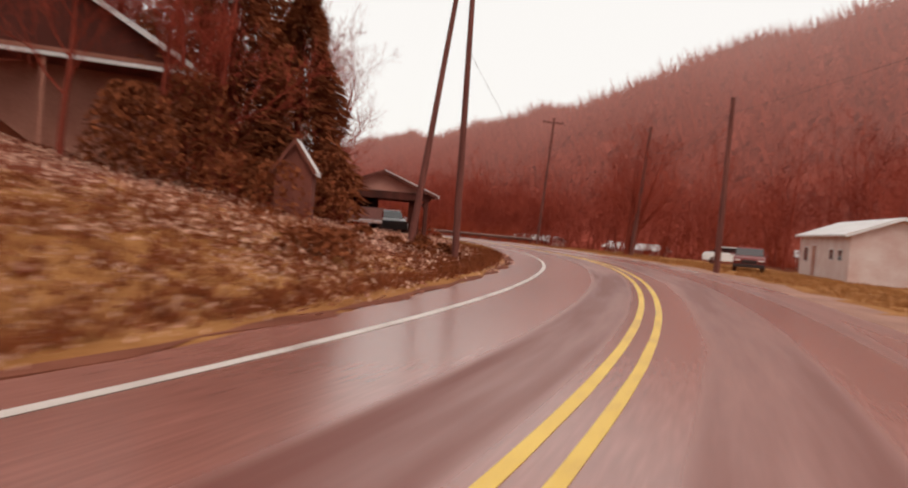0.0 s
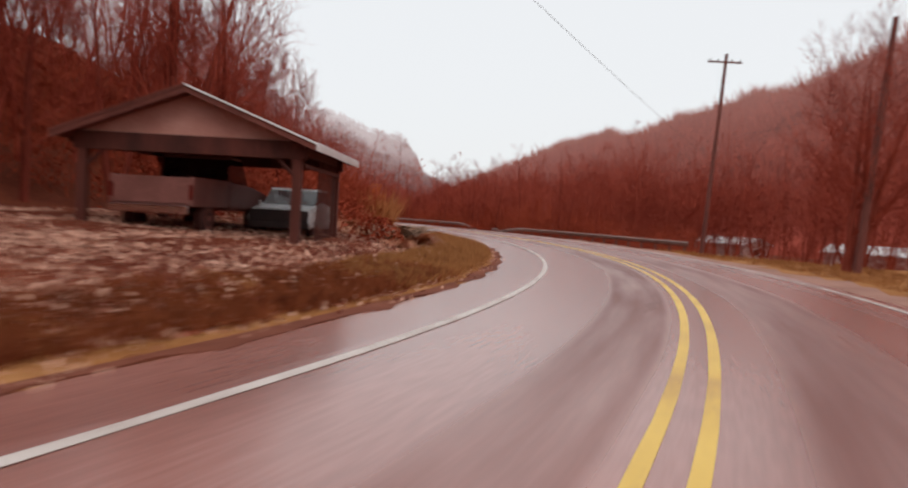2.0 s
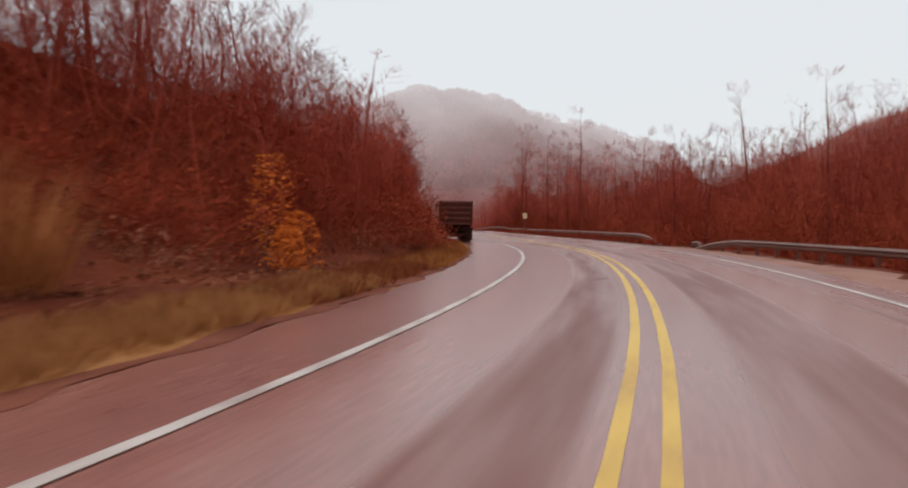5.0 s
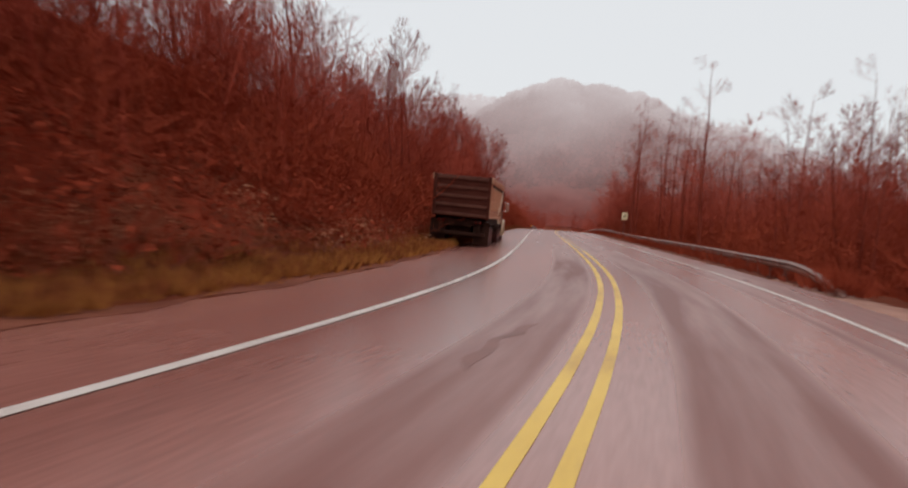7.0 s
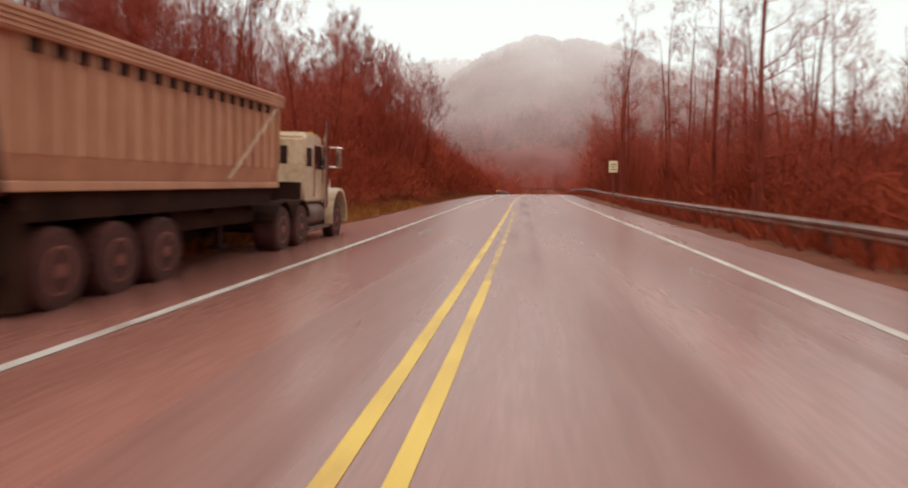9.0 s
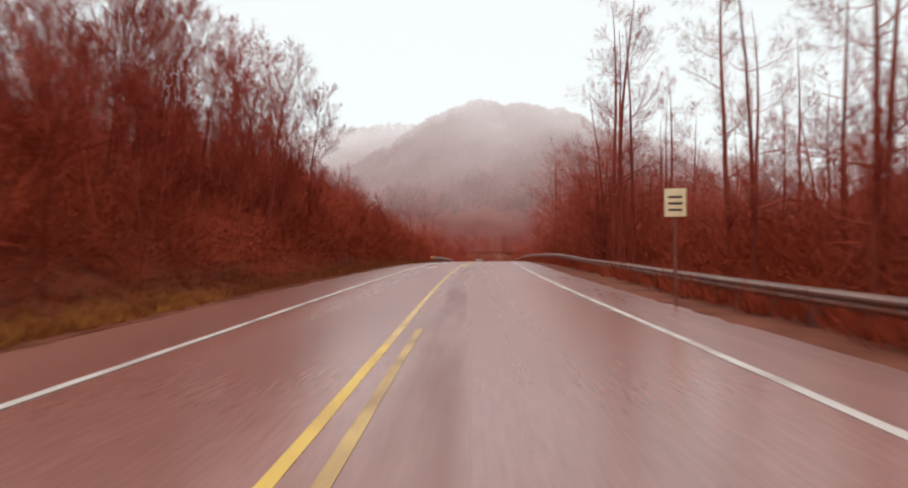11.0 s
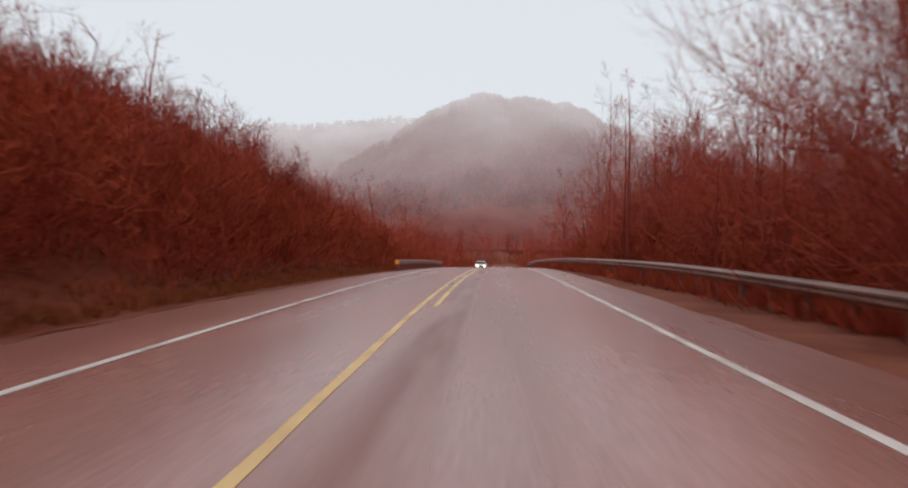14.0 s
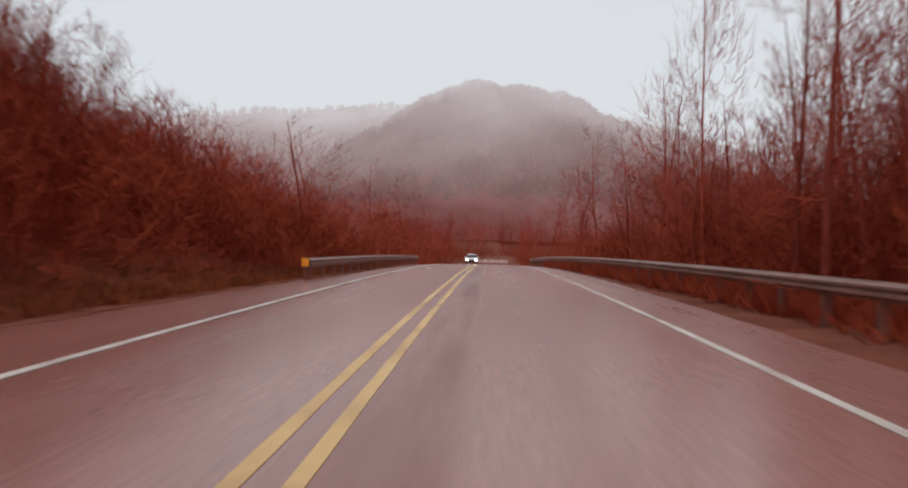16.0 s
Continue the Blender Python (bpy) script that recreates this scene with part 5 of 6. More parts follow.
for sx in (-1, 1):
    bm = bmesh.new()
    prism(bm, [(11.75, 1.9), (12.55, 1.9), (12.33, 2.5), (11.75, 2.5)], "x", sx * 1.022 - 0.01, sx * 1.022 + 0.012)
    part("door_window", bm, GLASS, truck)
    part("sleeper_window", boxed(sx * 1.022 - 0.01, sx * 1.022 + 0.012, 11.1, 11.55, 1.95, 2.42, bevel=0.008), GLASS, truck)
    part("headlight", boxed(sx * 0.95 - 0.14, sx * 0.95 + 0.14, 14.0, 14.1, 1.05, 1.25, bevel=0.02), GLASS, truck)
bm = bmesh.new()
prism(bm, [(-0.9, 1.86), (0.9, 1.86), (0.82, 2.55), (-0.82, 2.55)], "y", 12.62, 12.66)
bmesh.ops.rotate(bm, cent=(0, 12.75, 1.82), matrix=Matrix.Rotation(radians(21), 3, "X"), verts=bm.verts[:])
part("windscreen", bm, GLASS, truck)
for sx in (-1, 1):
    for yc in (8.75, 10.05):
        arc = [math.radians(20 + k * 17.5) for k in range(9)]
        bm = bmesh.new()
        prism(bm, [(yc + 0.63 * math.cos(q), 0.52 + 0.63 * math.sin(q)) for q in arc] + [(yc + 0.60 * math.cos(q), 0.52 + 0.60 * math.sin(q)) for q in arc[::-1]], "x", sx * 1.0 - 0.27, sx * 1.0 + 0.27)
        part("quarter_fender", bm, CHASSIS, truck, "grimy fender over the drive wheel")
    part("grab_rail", rod(bmesh.new(), (sx * 1.07, 11.62, 1.2), (sx * 1.07, 11.62, 2.1), 0.018), CHROME, truck)
    part("battery_box", boxed(sx * 0.86 - 0.22, sx * 0.86 + 0.22, 12.32, 12.8, 0.46, 1.0, bevel=0.02), CHASSIS, truck)
    part("hood_side_vent", boxed(sx * 0.724 - 0.008, sx * 0.724 + 0.008, 12.95, 13.5, 1.35, 1.6, bevel=0.004), BLACK_TRIM, truck)
part("sun_visor", boxed(-0.95, 0.95, 12.28, 12.62, 2.66, 2.72, bevel=0.015), CREAM, truck, "cream visor over the windscreen")
part("headache_rack", boxed(-0.98, 0.98, 10.78, 10.84, 1.05, 1.55, bevel=0.01), CHASSIS, truck)
part("rear_window", boxed(-0.6, 0.6, 10.93, 10.955, 2.0, 2.45, bevel=0.005), GLASS, truck)
part("front_bumper", boxed(-1.15, 1.15, 14.45, 14.62, 0.42, 0.78, bevel=0.04), CHROME, truck)
for o in (-0.8, -0.4, 0.0, 0.4, 0.8):
    part("roof_light", boxed(o - 0.06, o + 0.06, 12.1, 12.2, 2.80, 2.87, bevel=0.02), AMBER, truck)
for ob in truck.children:
    if ob.name.split(".")[0] in ("trailer_body", "side_rib", "top_rail", "tarp_fold", "rear_gusset", "lower_rail", "brace", "tailgate", "tailgate_rib", "tailgate_post"):
        ob.location.z = 0.11
    if ob.name.split(".")[0] in ("tailgate", "tailgate_rib", "tailgate_post"):
        ob.data.transform(Matrix.Translation((0, 0.06, 1.35)) @ Matrix.Rotation(radians(9), 4, "X") @ Matrix.Translation((0, -0.06, -1.35)))
truck.matrix_basis = pose(-5.72, 16.4, -0.09, 0, 1.6, -0.6) @ Matrix.Diagonal((1, 1, 0.96, 1))
tagged(truck, "parked dump-trailer truck with cream cab, dusty aluminium body, dark tailgate", "truck")


def car_body(parent, paint, lower, glass_lo, roof, length, width, name_label=""):
    """A saloon or hatch from side outlines: painted body, glasshouse and roof."""
    bm = bmesh.new()
    prism(bm, lower, "x", -width / 2, width / 2)
    bmesh.ops.bevel(bm, geom=bm.edges[:], offset=0.06, segments=2, affect="EDGES")
    part("body", bm, paint, parent)
    bm = bmesh.new()
    prism(bm, glass_lo, "x", -width / 2 + 0.12, width / 2 - 0.12)
    bmesh.ops.bevel(bm, geom=bm.edges[:], offset=0.04, segments=2, affect="EDGES")
    part("glasshouse", bm, GLASS, parent, "dark glass")
    bm = bmesh.new()
    prism(bm, roof, "x", -width / 2 + 0.15, width / 2 - 0.15)
    bmesh.ops.bevel(bm, geom=bm.edges[:], offset=0.02, segments=2, affect="EDGES")
    part("roof", bm, paint, parent)
    for sx in (-1, 1):
        for y in (0.85, length - 0.85):
            wheel(parent, sx * (width / 2 - 0.11), y, 0.33, 0.22, sx)


def saloon(label, paint, lit=False):
    """A car with its nose towards -y."""
    ob = new("car")
    L, Wd = 4.5, 1.78
    car_body(ob, paint, [(0.05, 0.28), (4.45, 0.30), (4.48, 0.75), (4.3, 0.96), (3.6, 1.0), (1.35, 0.98), (0.2, 0.82), (0.02, 0.62)],
             [(1.15, 0.95), (3.95, 0.96), (3.3, 1.40), (1.95, 1.41)], [(1.9, 1.37), (3.35, 1.36), (3.2, 1.45), (2.05, 1.46)], L, Wd)
    for sx in (-1, 1):
        part("headlight", boxed(sx * 0.66 - (0.10 if lit else 0.18), sx * 0.66 + (0.10 if lit else 0.18), -0.01, 0.12, 0.62, 0.74, bevel=0.03), LAMP_ON if lit else CHROME, ob, "lit headlight" if lit else "clear headlight")
    part("grille", boxed(-0.42, 0.42, -0.015, 0.06, 0.52, 0.74, bevel=0.02), BLACK_TRIM, ob)
    part("bumper", boxed(-0.86, 0.86, -0.05, 0.12, 0.28, 0.48, bevel=0.04), BLACK_TRIM, ob)
    for sx in (-1, 1):
        part("mirror", boxed(sx * 0.97 - 0.09, sx * 0.97 + 0.09, 1.35, 1.48, 0.92, 1.06, bevel=0.03), paint, ob)
        part("door", boxed(sx * 0.892 - 0.004, sx * 0.892 + 0.004, 1.5, 2.55, 0.36, 0.93, bevel=0.003), paint, ob)
    return tagged(ob, label, "car")


def pickup(label):
    """An old pickup with its tail towards -y."""
    ob = new("pickup_truck")
    bm = bmesh.new()
    prism(bm, [(0.0, 0.62), (2.15, 0.62), (2.15, 1.22), (0.0, 1.22)], "x", -0.95, -0.86)
    prism(bm, [(0.0, 0.62), (2.15, 0.62), (2.15, 1.22), (0.0, 1.22)], "x", 0.86, 0.95)
    box(bm, -0.86, 0.86, 0.0, 2.15, 0.62, 0.70)
    part("bed", bm, GREY_TRUCK, ob, "faded grey cargo bed")
    part("tailgate", boxed(-0.86, 0.86, -0.03, 0.04, 0.66, 1.2, bevel=0.015), GREY_TRUCK, ob)
    bm = bmesh.new()
    prism(bm, [(2.2, 0.55), (5.1, 0.55), (5.15, 1.0), (3.85, 1.15), (2.2, 1.2)], "x", -0.93, 0.93)
    bmesh.ops.bevel(bm, geom=bm.edges[:], offset=0.05, segments=2, affect="EDGES")
    part("body", bm, GREY_TRUCK, ob)
    bm = bmesh.new()
    prism(bm, [(2.25, 1.18), (3.8, 1.15), (3.35, 1.72), (2.35, 1.75)], "x", -0.84, 0.84)
    bmesh.ops.bevel(bm, geom=bm.edges[:], offset=0.04, segments=2, affect="EDGES")
    part("glasshouse", bm, GLASS, ob, "dark glass")
    part("roof", boxed(-0.8, 0.8, 2.35, 3.3, 1.72, 1.80, bevel=0.03), GREY_TRUCK, ob)
    part("bumper", boxed(-0.9, 0.9, -0.18, -0.06, 0.45, 0.62, bevel=0.02), CHROME, ob)
    for sx in (-1, 1):
        part("tail_light", boxed(sx * 0.905 - 0.04, sx * 0.905 + 0.04, -0.035, 0.02, 0.75, 1.05, bevel=0.008), RED_LENS, ob)
        for y in (0.95, 4.25):
            wheel(ob, sx * 0.82, y, 0.37, 0.24, sx)
    return tagged(ob, label, "pickup truck")


# ------------------------------------------------------------ carport with its vehicles
CP = pose(-26.99, -57.82, 0, 0, 0, -25.3)
CPZ = 0.55
carport = new("carport")
carport.matrix_basis = Matrix.Translation((0, 0, CPZ)) @ CP
DEPTH, SPAN, EAVE, PEAK = 5.1, 5.52, 2.17, 3.37
for x in (-0.2, -SPAN + 0.2):
    for y in (0.15, DEPTH - 0.15):
        part("post", boxed(x - 0.11, x + 0.11, y - 0.11, y + 0.11, -0.9, EAVE - 0.24, bevel=0.01), WOOD_DARK, carport, "dark timber post")
for y in (0.15, DEPTH - 0.15):
    part("beam", boxed(-SPAN, 0.0, y - 0.12, y + 0.12, EAVE - 0.24, EAVE + 0.18, bevel=0.01), WOOD_DARK, carport)
for x in (-0.2, -SPAN + 0.2):
    part("side_plate", boxed(x - 0.07, x + 0.07, 0.28, DEPTH - 0.28, EAVE - 0.1, EAVE + 0.1), WOOD_DARK, carport)
for y0, m in ((0.1, GABLE_PALE), (DEPTH - 0.16, WOOD_DARK)):
    bm = bmesh.new()
    prism(bm, [(-SPAN + 0.1, EAVE + 0.18), (-0.1, EAVE + 0.18), (-SPAN / 2, PEAK - 0.04)], "y", y0, y0 + 0.06)
    part("gable", bm, m, carport, "pale painted gable board" if m is GABLE_PALE else "")
for sx in (-1, 1):
    e = 0.35 if sx > 0 else -SPAN - 0.35
    cc = -SPAN / 2
    bm = bmesh.new()
    prism(bm, [(e, EAVE), (cc, PEAK), (cc, PEAK + 0.1), (e, EAVE + 0.1)], "y", -0.35, DEPTH + 0.35)
    part("roof_slope", bm, ROOF_BROWN, carport, "brown shingled roof slope")
    bm = bmesh.new()
    prism(bm, [(e, EAVE - 0.06), (cc, PEAK - 0.06), (cc, PEAK + 0.08), (e, EAVE + 0.08)], "y", -0.40, -0.352)
    part("fascia", bm, ROOF_BROWN, carport)
    bm = bmesh.new()
    prism(bm, [(e, EAVE + 0.085), (cc, PEAK + 0.085), (cc, PEAK + 0.13), (e, EAVE + 0.13)], "y", -0.45, -0.402)
    part("drip_edge", bm, WHITE_METAL if sx > 0 else ROOF_BROWN, carport, "pale metal drip edge" if sx > 0 else "dull brown drip edge")
    for k in range(5):
        y = 0.5 + k * 0.95
        bm = bmesh.new()
        prism(bm, [(e, EAVE - 0.09), (cc, PEAK - 0.13), (cc, PEAK - 0.005), (e, EAVE - 0.005)], "y", y, y + 0.05)
        part("rafter", bm, WOOD_DARK, carport)
for k in range(6):
    y = 2.3 + k * 0.42
    part("wall_slat", boxed(-0.16, -0.12, y, y + 0.13, -0.7, EAVE - 0.12), WOOD_DARK, carport)
part("slat_rail", boxed(-0.115, -0.06, 0.3, DEPTH - 0.3, 1.75, 1.85), WOOD_DARK, carport)
for x, sx in ((-0.2, -1), (-SPAN + 0.2, 1)):
    bm = bmesh.new()
    rod(bm, (x, 0.15, EAVE - 0.7), (x + sx * 0.6, 0.15, EAVE - 0.12), 0.05, n=6)
    part("knee_brace", bm, WOOD_DARK, carport)
part("eave_trim", boxed(0.352, 0.40, -0.45, DEPTH + 0.36, EAVE - 0.06, EAVE + 0.13, bevel=0.006), WHITE_METAL, carport, "pale metal eave trim")
tagged(carport, "open timber carport with brown gabled roof and pale gable", "carport")

carport_car = saloon("white car parked under the carport, its nose blackened for shade", WHITE_CAR)
# Black panel added over the white nose for the shade on its front.
part("nose_cover", boxed(-0.84, 0.84, -0.045, 0.03, 0.46, 0.80, bevel=0.03), BLACK_TRIM, carport_car, "black panel standing in for shade on the nose")
carport_car.matrix_basis = CP @ pose(-1.42, 3.3, 0.46, 0, 0, 1) @ Matrix.Diagonal((0.98, 1.0, 1.0, 1))
old_pickup = pickup("old faded grey pickup truck parked tail out under the carport")
old_pickup.matrix_basis = CP @ pose(-3.62, 0.05, 0.52, 0, 0, -3) @ Matrix.Diagonal((1.08, 1.05, 1.16, 1))

# ------------------------------------------------------------ yard: house, shed, hedges


def gabled(name, label, category, x, y, turn, wide, deep, wall_h, roof_h, walls, roofing, edge, windows=(), sink=0.6, over=0.35):
    ob = new(name)
    z = land_at(x, y)
    ob.matrix_basis = pose(x, y, z, 0, 0, turn)
    t = 0.15
    hx, hy = wide / 2, deep / 2
    for nm, dims in (("wall", (-hx, hx, -hy, -hy + t)), ("wall", (-hx, hx, hy - t, hy)), ("wall", (-hx, -hx + t, -hy + t, hy - t)), ("wall", (hx - t, hx, -hy + t, hy - t))):
        part(nm, boxed(*dims, -sink, wall_h), walls, ob)
    for y0 in (-hy, hy - t):
        bm = bmesh.new()
        prism(bm, [(-hx, wall_h), (hx, wall_h), (0, wall_h + roof_h)], "y", y0 + 0.01, y0 + t - 0.01)
        part("gable", bm, walls, ob)
    for sx in (-1, 1):
        ex = sx * (hx + over)
        drop = roof_h * over / hx
        bm = bmesh.new()
        prism(bm, [(ex, wall_h - drop + 0.02), (0, wall_h + roof_h + 0.02), (0, wall_h + roof_h + 0.14), (ex, wall_h - drop + 0.14)], "y", -hy - over, hy + over)
        part("roof", bm, roofing, ob)
        bm = bmesh.new()
        prism(bm, [(ex, wall_h - drop - 0.03), (0, wall_h + roof_h - 0.03), (0, wall_h + roof_h + 0.17), (ex, wall_h - drop + 0.17)], "y", -hy - over - 0.05, -hy - over - 0.003)
        part("bargeboard", bm, edge, ob)
    for wx, wz, ww, wh in windows:
        win = part("window", boxed(wx - ww / 2 - 0.06, wx + ww / 2 + 0.06, -hy - 0.035, -hy - 0.003, wz - 0.06, wz + wh + 0.06), edge, ob)
        part("pane", boxed(wx - ww / 2, wx + ww / 2, -hy - 0.045, -hy - 0.037, wz, wz + wh), GLASS, win)
    return tagged(ob, label, category)


gabled("house", "tan house with a dark roof behind evergreens on the bank", "house", -47.4, -61.9, -15, 8.4, 8.0, 2.1, 2.3, TAN_WALL, ROOF_BROWN, WHITE_METAL, windows=(), sink=2.4)
house = next(o for o in scene.objects if o.name == "house")
# Gables get dark wood: shade on the upper wall put into the colour.
for o in house.children:
    if o.name.split(".")[0] == "gable":
        o.data.materials[0] = WOOD_DARK
part("porch_roof", boxed(-4.4, 4.6, -5.6, -4.05, 1.55, 1.72, bevel=0.02), ROOF_BROWN, house, "dark porch roof")
part("gutter", boxed(-4.4, 4.6, -5.68, -5.605, 1.56, 1.68, bevel=0.01), WHITE_METAL, house, "white gutter")
for px in (-4.2, 0.2, 4.4):
    part("porch_post", boxed(px - 0.06, px + 0.06, -5.55, -5.43, -3.2, 1.55), TAN_WALL, house)
shed = gabled("shed", "small red-brown wooden shed with a corrugated white metal roof", "shed", -42.3, -71.2, -36, 1.25, 1.0, 1.55, 0.85, RED_WOOD, WHITE_METAL, RED_WOOD, over=0.14)
shed.scale = (0.88, 0.88, 0.92)
for o in shed.children:
    if o.name.split(".")[0] == "roof" and min(v.co.x for v in o.data.vertices) < -0.3:
        o.data.materials[0] = ROOF_BROWN
for k in range(7):
    bm = bmesh.new()
    y = -0.56 + k * 0.187
    prism(bm, [(0.765, 1.36 + 0.145), (0.0, 2.40 + 0.145), (0.0, 2.40 + 0.165), (0.765, 1.36 + 0.165)], "y", y - 0.02, y + 0.02)
    part("roof_rib", bm, WHITE_METAL, shed)


def shrub(name, label, x, y, r, h, count, size, material, seed, category="bush"):
    v, f = tufts(seed, count, r, h, size)
    sv, sf = thicket(seed + 1, 7, h * 0.9, 0, 0.1)
    sv = sv * np.array([r * 0.6, r * 0.6, 1.0])
    ob = new(name, tri_mesh(name, sv, sf, [BARK]))
    ob.location = (x, y, land_at(x, y) - 0.05)
    fol = new("foliage", tri_mesh("foliage", v, f, [material]))
    fol.parent = ob
    return tagged(ob, label, category)


def conifer(label, x, y, h, r, seed):
    rng = np.random.RandomState(seed)
    tv, tf = [], []
    limb(tv, tf, (0, 0, -0.4), (0, 0, h * 0.95), 0.2, 0.03, 7)
    ob = new("evergreen_tree", tri_mesh("evergreen_tree", tv, tf, [BARK], smooth=True))
    ob.location = (x, y, land_at(x, y) - 0.1)
    vs, fs = [], []
    for _ in range(11000):
        t = rng.rand() ** 0.8
        zz = h * (0.06 + 0.94 * t)
        a = rng.uniform(0, 6.28)
        rr = r * (1 - t) ** 0.75 * (0.35 + 0.65 * math.sqrt(rng.rand())) * (0.85 + 0.25 * math.sin(a * 3 + zz * 2))
        c = np.array([rr * math.cos(a), rr * math.sin(a), zz - 0.18 * rr])
        o = np.array([math.cos(a), math.sin(a), -0.35 + rng.uniform(-0.2, 0.2)]) * rng.uniform(0.22, 0.48)
        w = np.cross(o, rng.normal(size=3))
        w *= 0.055 / (np.linalg.norm(w) + 1e-6)
        i0 = len(vs)
        vs += [c - w, c + w, c + o]
        fs += [(i0, i0 + 1, i0 + 2)]
    fol = new("foliage", tri_mesh("foliage", vs, fs, [EVERGREEN]))
    fol.parent = ob
    return tagged(ob, label, "tree")


conifer("tall dark evergreen tree beside the house", -41.0, -62.6, 14.5, 3.8, 61)
conifer("tall dark evergreen tree beside the house", -57.0, -68.5, 10.5, 3.0, 62)
conifer("tall dark evergreen tree beside the shed", -42.6, -65.4, 15.5, 4.0, 63)
conifer("dark evergreen tree at the back of the yard", -61.0, -70.0, 12.0, 3.4, 64)
conifer("broad low evergreen beside the shed", -39.8, -66.2, 8.5, 2.7, 65)
for i, (x, y, r, h) in enumerate([(-45.5, -78.2, 0.9, 0.7), (-44.5, -77.4, 0.85, 0.68), (-40.8, -72.8, 0.45, 0.36), (-39.7, -72.9, 0.45, 0.36), (-38.6, -72.6, 0.45, 0.36), (-37.2, -70.9, 0.55, 0.5), (-36.1, -70.9, 0.6, 0.45), (-43.7, -72.8, 1.1, 1.6), (-45.0, -72.9, 1.1, 1.5), (-41.0, -70.4, 1.1, 1.5)]):
    shrub("clipped_bush", "low dark evergreen bush on the lawn", x, y, r, h, 420, 0.085, EVERGREEN, 500 + i)
for i, (x, y, r, h) in enumerate([(-44.8, -69.2, 1.5, 3.6), (-47.0, -70.6, 1.4, 2.6), (-40.2, -69.2, 1.3, 2.4)]):
    shrub("evergreen_bush", "tall dark evergreen bush in front of the house", x, y, r, h, 2200, 0.1, EVERGREEN, 520 + i)
# bush with long leaves and reeds by the bend


def rosette(seed, count, length, width):
    """Long leaves that arch out and down from one root."""
    rng = np.random.RandomState(seed)
    vs, fs = [], []
    for _ in range(count):
        a, lift, L = rng.uniform(0, 6.28), rng.uniform(0.5, 1.5), length * rng.uniform(0.6, 1.1)
        p, d = np.array([0.12 * math.cos(a), 0.12 * math.sin(a), 0.0]), unit(np.array([math.cos(a), math.sin(a), lift]))
        for k in range(4):
            q = p + d * L / 4
            switch(vs, fs, p, q, width * (1 - k / 4.4), width * (1 - (k + 1) / 4.4))
            p, d = q, unit(d + np.array([0, 0, -0.42]))
    return np.array(vs), np.array(fs)


for i, (x, y, h, w, m) in enumerate([(-21.5, -49.8, 1.5, 0.040, SAGE), (-22.3, -50.8, 1.4, 0.036, SAGE), (-21.9, -51.6, 1.1, 0.03, DEAD_GRASS), (-23.1, -53.6, 0.7, 0.018, PALE_REED), (-23.2, -50.2, 0.9, 0.016, PALE_REED), (-23.8, -47.4, 1.0, 0.016, PALE_REED), (-22.6, -45.4, 1.0, 0.016, DEAD_GRASS), (-21.6, -43.6, 0.9, 0.016, PALE_REED)]):
    v, f = rosette(540 + i, 230, h, w)
    ob = tagged(new("tussock", tri_mesh("tussock", v, f, [m])), "clump of long arching leaves at the roadside", "plant")
    ob.location = (x, y, land_at(x, y) - 0.02)
for i, (x, y, h) in enumerate([(-16.6, -31.8, 1.9), (-17.3, -33.4, 1.5), (-16.0, -30.2, 1.6)]):
    v, f = tufts(580 + i, 420, 0.7, 0.5, h, blade=0.012)
    ob = tagged(new("reed_clump", tri_mesh("reed_clump", v, f, [ORANGE_REED])), "clump of tall dry orange grass beside the road", "plant")
    ob.location = (x, y, land_at(x, y))
shrub("dark_bush", "dark tangled bush beside the carport", -23.6, -53.0, 0.9, 0.8, 700, 0.06, BRUSH, 547)
for i, (s, lat, h) in enumerate([(-23.2, -10.0, 3.3), (-22.6, -9.4, 1.7), (-24.0, -9.2, 1.3)]):
    x, y, _ = at(s, lat)
    shrub("orange_shrub", "shrub still holding orange autumn leaves on the bank", x, y, h * (0.27 if i == 0 else 0.45), h, 620, 0.06, RUST_LEAF, 560 + i)

# ------------------------------------------------------------ across the road: white building, parked car, far dwellings
gabled("outbuilding", "long low white building with a white metal roof", "building", -2.2, -71.0, -52, 5.0, 13.0, 2.75, 1.0, WHITE_SIDING, WHITE_METAL, WHITE_METAL, windows=())
outb = next(o for o in scene.objects if o.name == "outbuilding")
for y0, z0, w, h in ((-4.6, 1.25, 0.7, 0.6), (-2.6, 1.25, 0.7, 0.6), (2.0, 0.05, 0.95, 2.0), (4.4, 1.0, 1.0, 0.9)):
    fr = part("door" if h > 1.5 else "window", boxed(-2.535, -2.503, y0 - w / 2 - 0.07, y0 + w / 2 + 0.07, z0 - 0.04, z0 + h + 0.07), WHITE_METAL, outb)
    part("pane" if h < 1.5 else "door_leaf", boxed(-2.552, -2.537, y0 - w / 2, y0 + w / 2, z0, z0 + h), GLASS if h < 1.5 else TAN_WALL, fr)
bm_car = saloon("dark car parked on the grass near a utility pole", DARK_CAR)
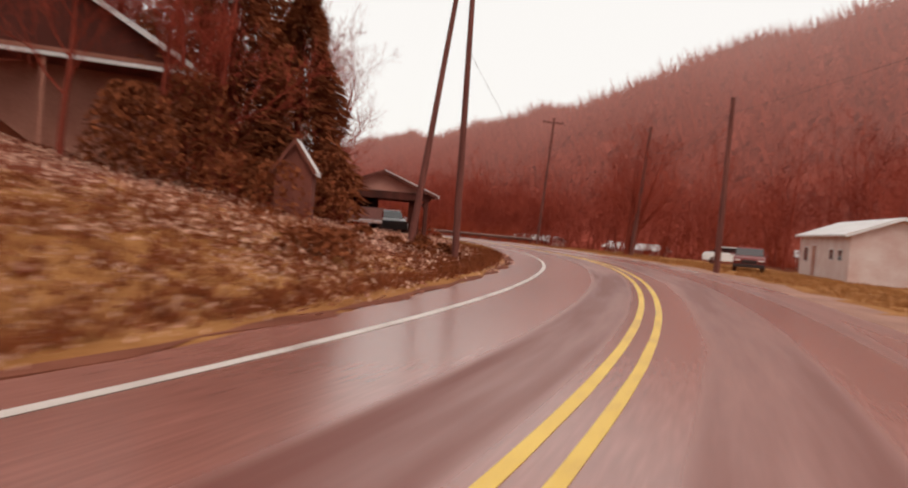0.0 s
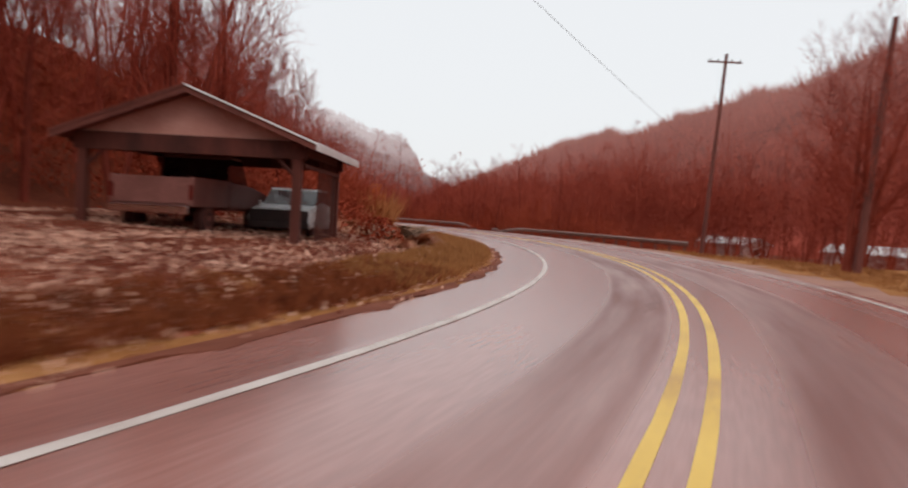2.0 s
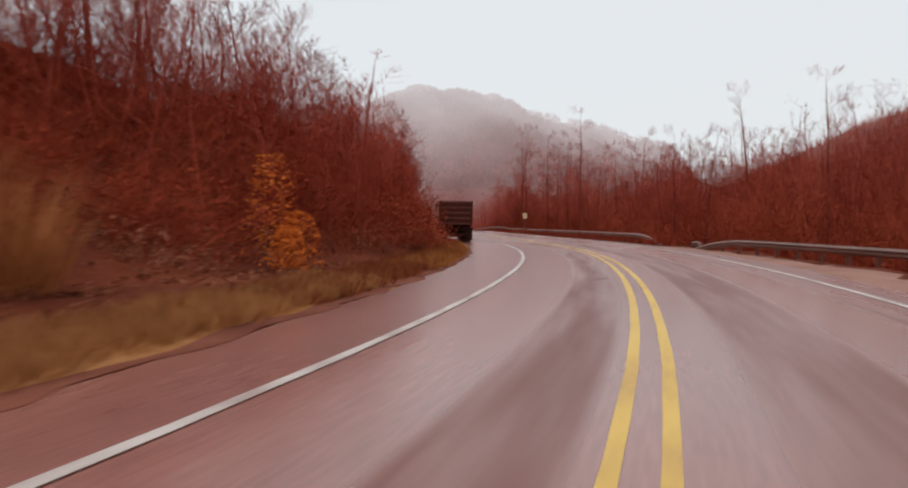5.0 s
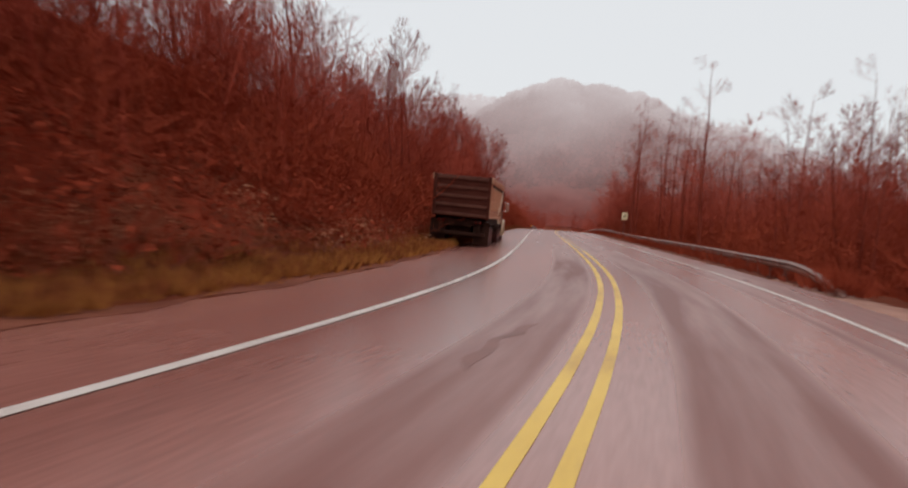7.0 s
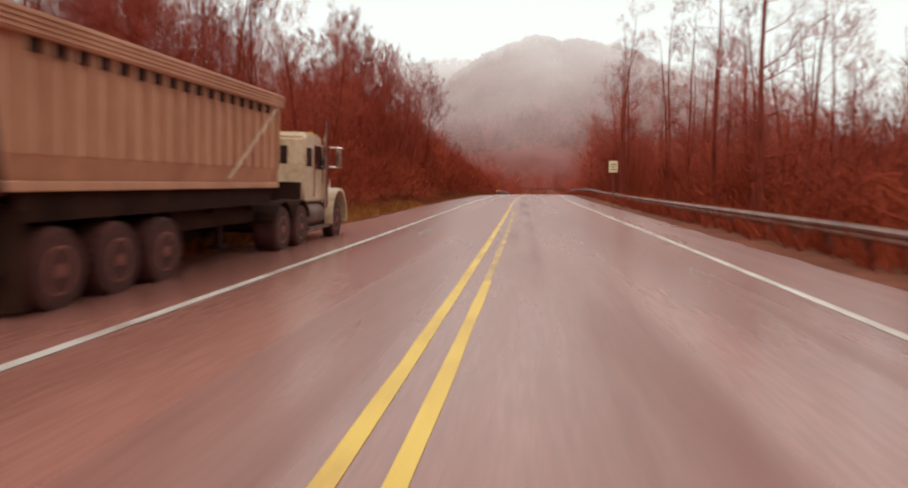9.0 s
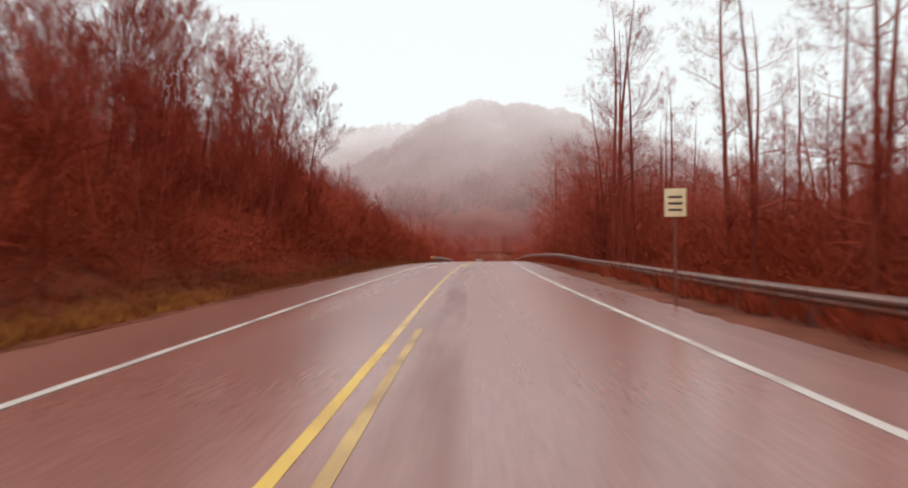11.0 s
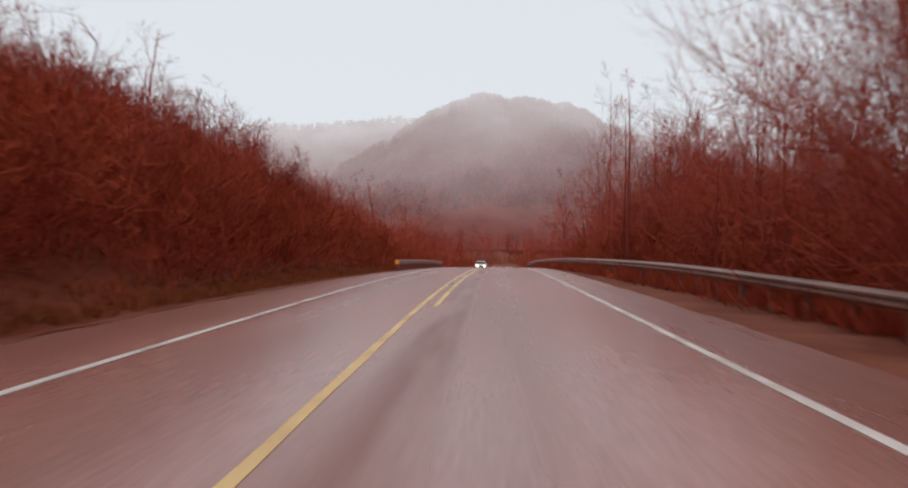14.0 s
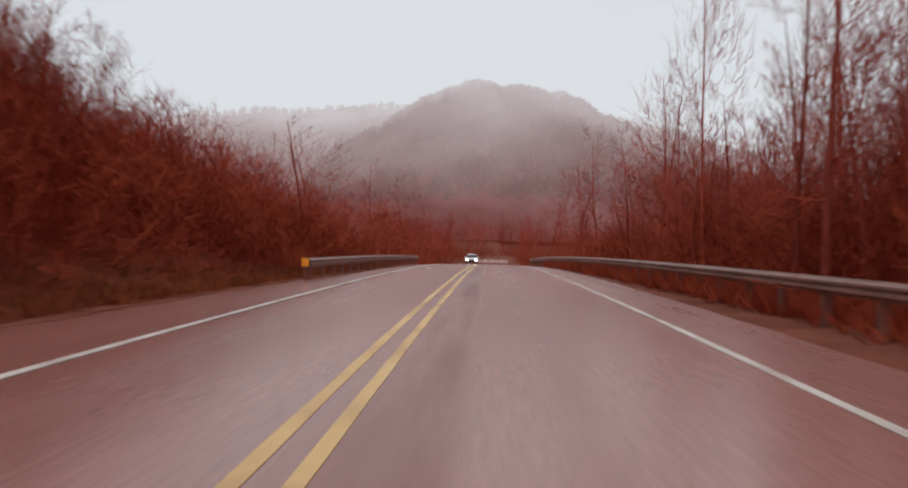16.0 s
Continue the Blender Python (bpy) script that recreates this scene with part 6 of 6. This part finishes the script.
bm_car.matrix_basis = pose(-11.6, -68.6, land_at(-11.6, -68.6) + 0.02, 0, 0, -60)
white_parked = saloon("white car parked on the grass behind the poles", WHITE_CAR)
white_parked.matrix_basis = pose(3.5, -61.0, land_at(3.5, -61.0) + 0.02, 0, 0, 35)
for i, (x, y, turn, w, dp) in enumerate([(46, -16, 10, 4.0, 9), (50, 10, -5, 4.2, 11), (44, 55, 8, 4.4, 12), (50, -44, 30, 4.0, 7)]):
    gabled("dwelling", "small white dwelling glimpsed through bare trees", "house", x, y, turn, w, dp, 2.5, 0.8, WHITE_SIDING, WHITE_METAL, WHITE_METAL, windows=((0.0, 1.0, 1.0, 0.9),))
oncoming = saloon("oncoming pale car with its headlights lit", WHITE_CAR, lit=True)
oncoming.matrix_basis = pose(*at(215, -1.55, 0.01), 0, 0, math.degrees(heading(215)))

# ------------------------------------------------------------ marks on the asphalt
def stain(seed, s0, s1, lat, half, skew=0.0):
    """An irregular dark sealed streak along the lane."""
    rng = random.Random(seed)
    ph = [rng.uniform(0, 6.28) for _ in range(4)]

    def wide(s):
        f = max(0.0, math.sin(math.pi * (s - s0) / (s1 - s0))) ** 0.5
        return half * f * (0.75 + 0.35 * math.sin(s * 2.3 + ph[0]) + 0.2 * math.sin(s * 6.1 + ph[1])) + 0.012

    def mid(s):
        return lat + skew * (s - s0) + 0.10 * math.sin(s * 1.1 + ph[2]) + 0.05 * math.sin(s * 4.7 + ph[3])
    ribbon("asphalt_patch", s0, s1, lambda s: mid(s) - wide(s), lambda s: mid(s) + wide(s), 0.004, 0.003, SEALANT, step=0.25,
           label="dark sealed streak worn into the asphalt", category="road patch", wobble=0.02)


for k, (s0, s1, lat, half, skew) in enumerate([(-71, -67.5, -0.62, 0.07, -0.02), (-62, -58.5, -0.7, 0.09, -0.03), (-50, -41, -0.75, 0.05, 0.03), (-26, -24.8, -0.9, 0.3, 0.0), (-12, -8.5, -1.05, 0.09, 0.04)]):
    stain(77 + k, s0, s1, lat, half, skew)
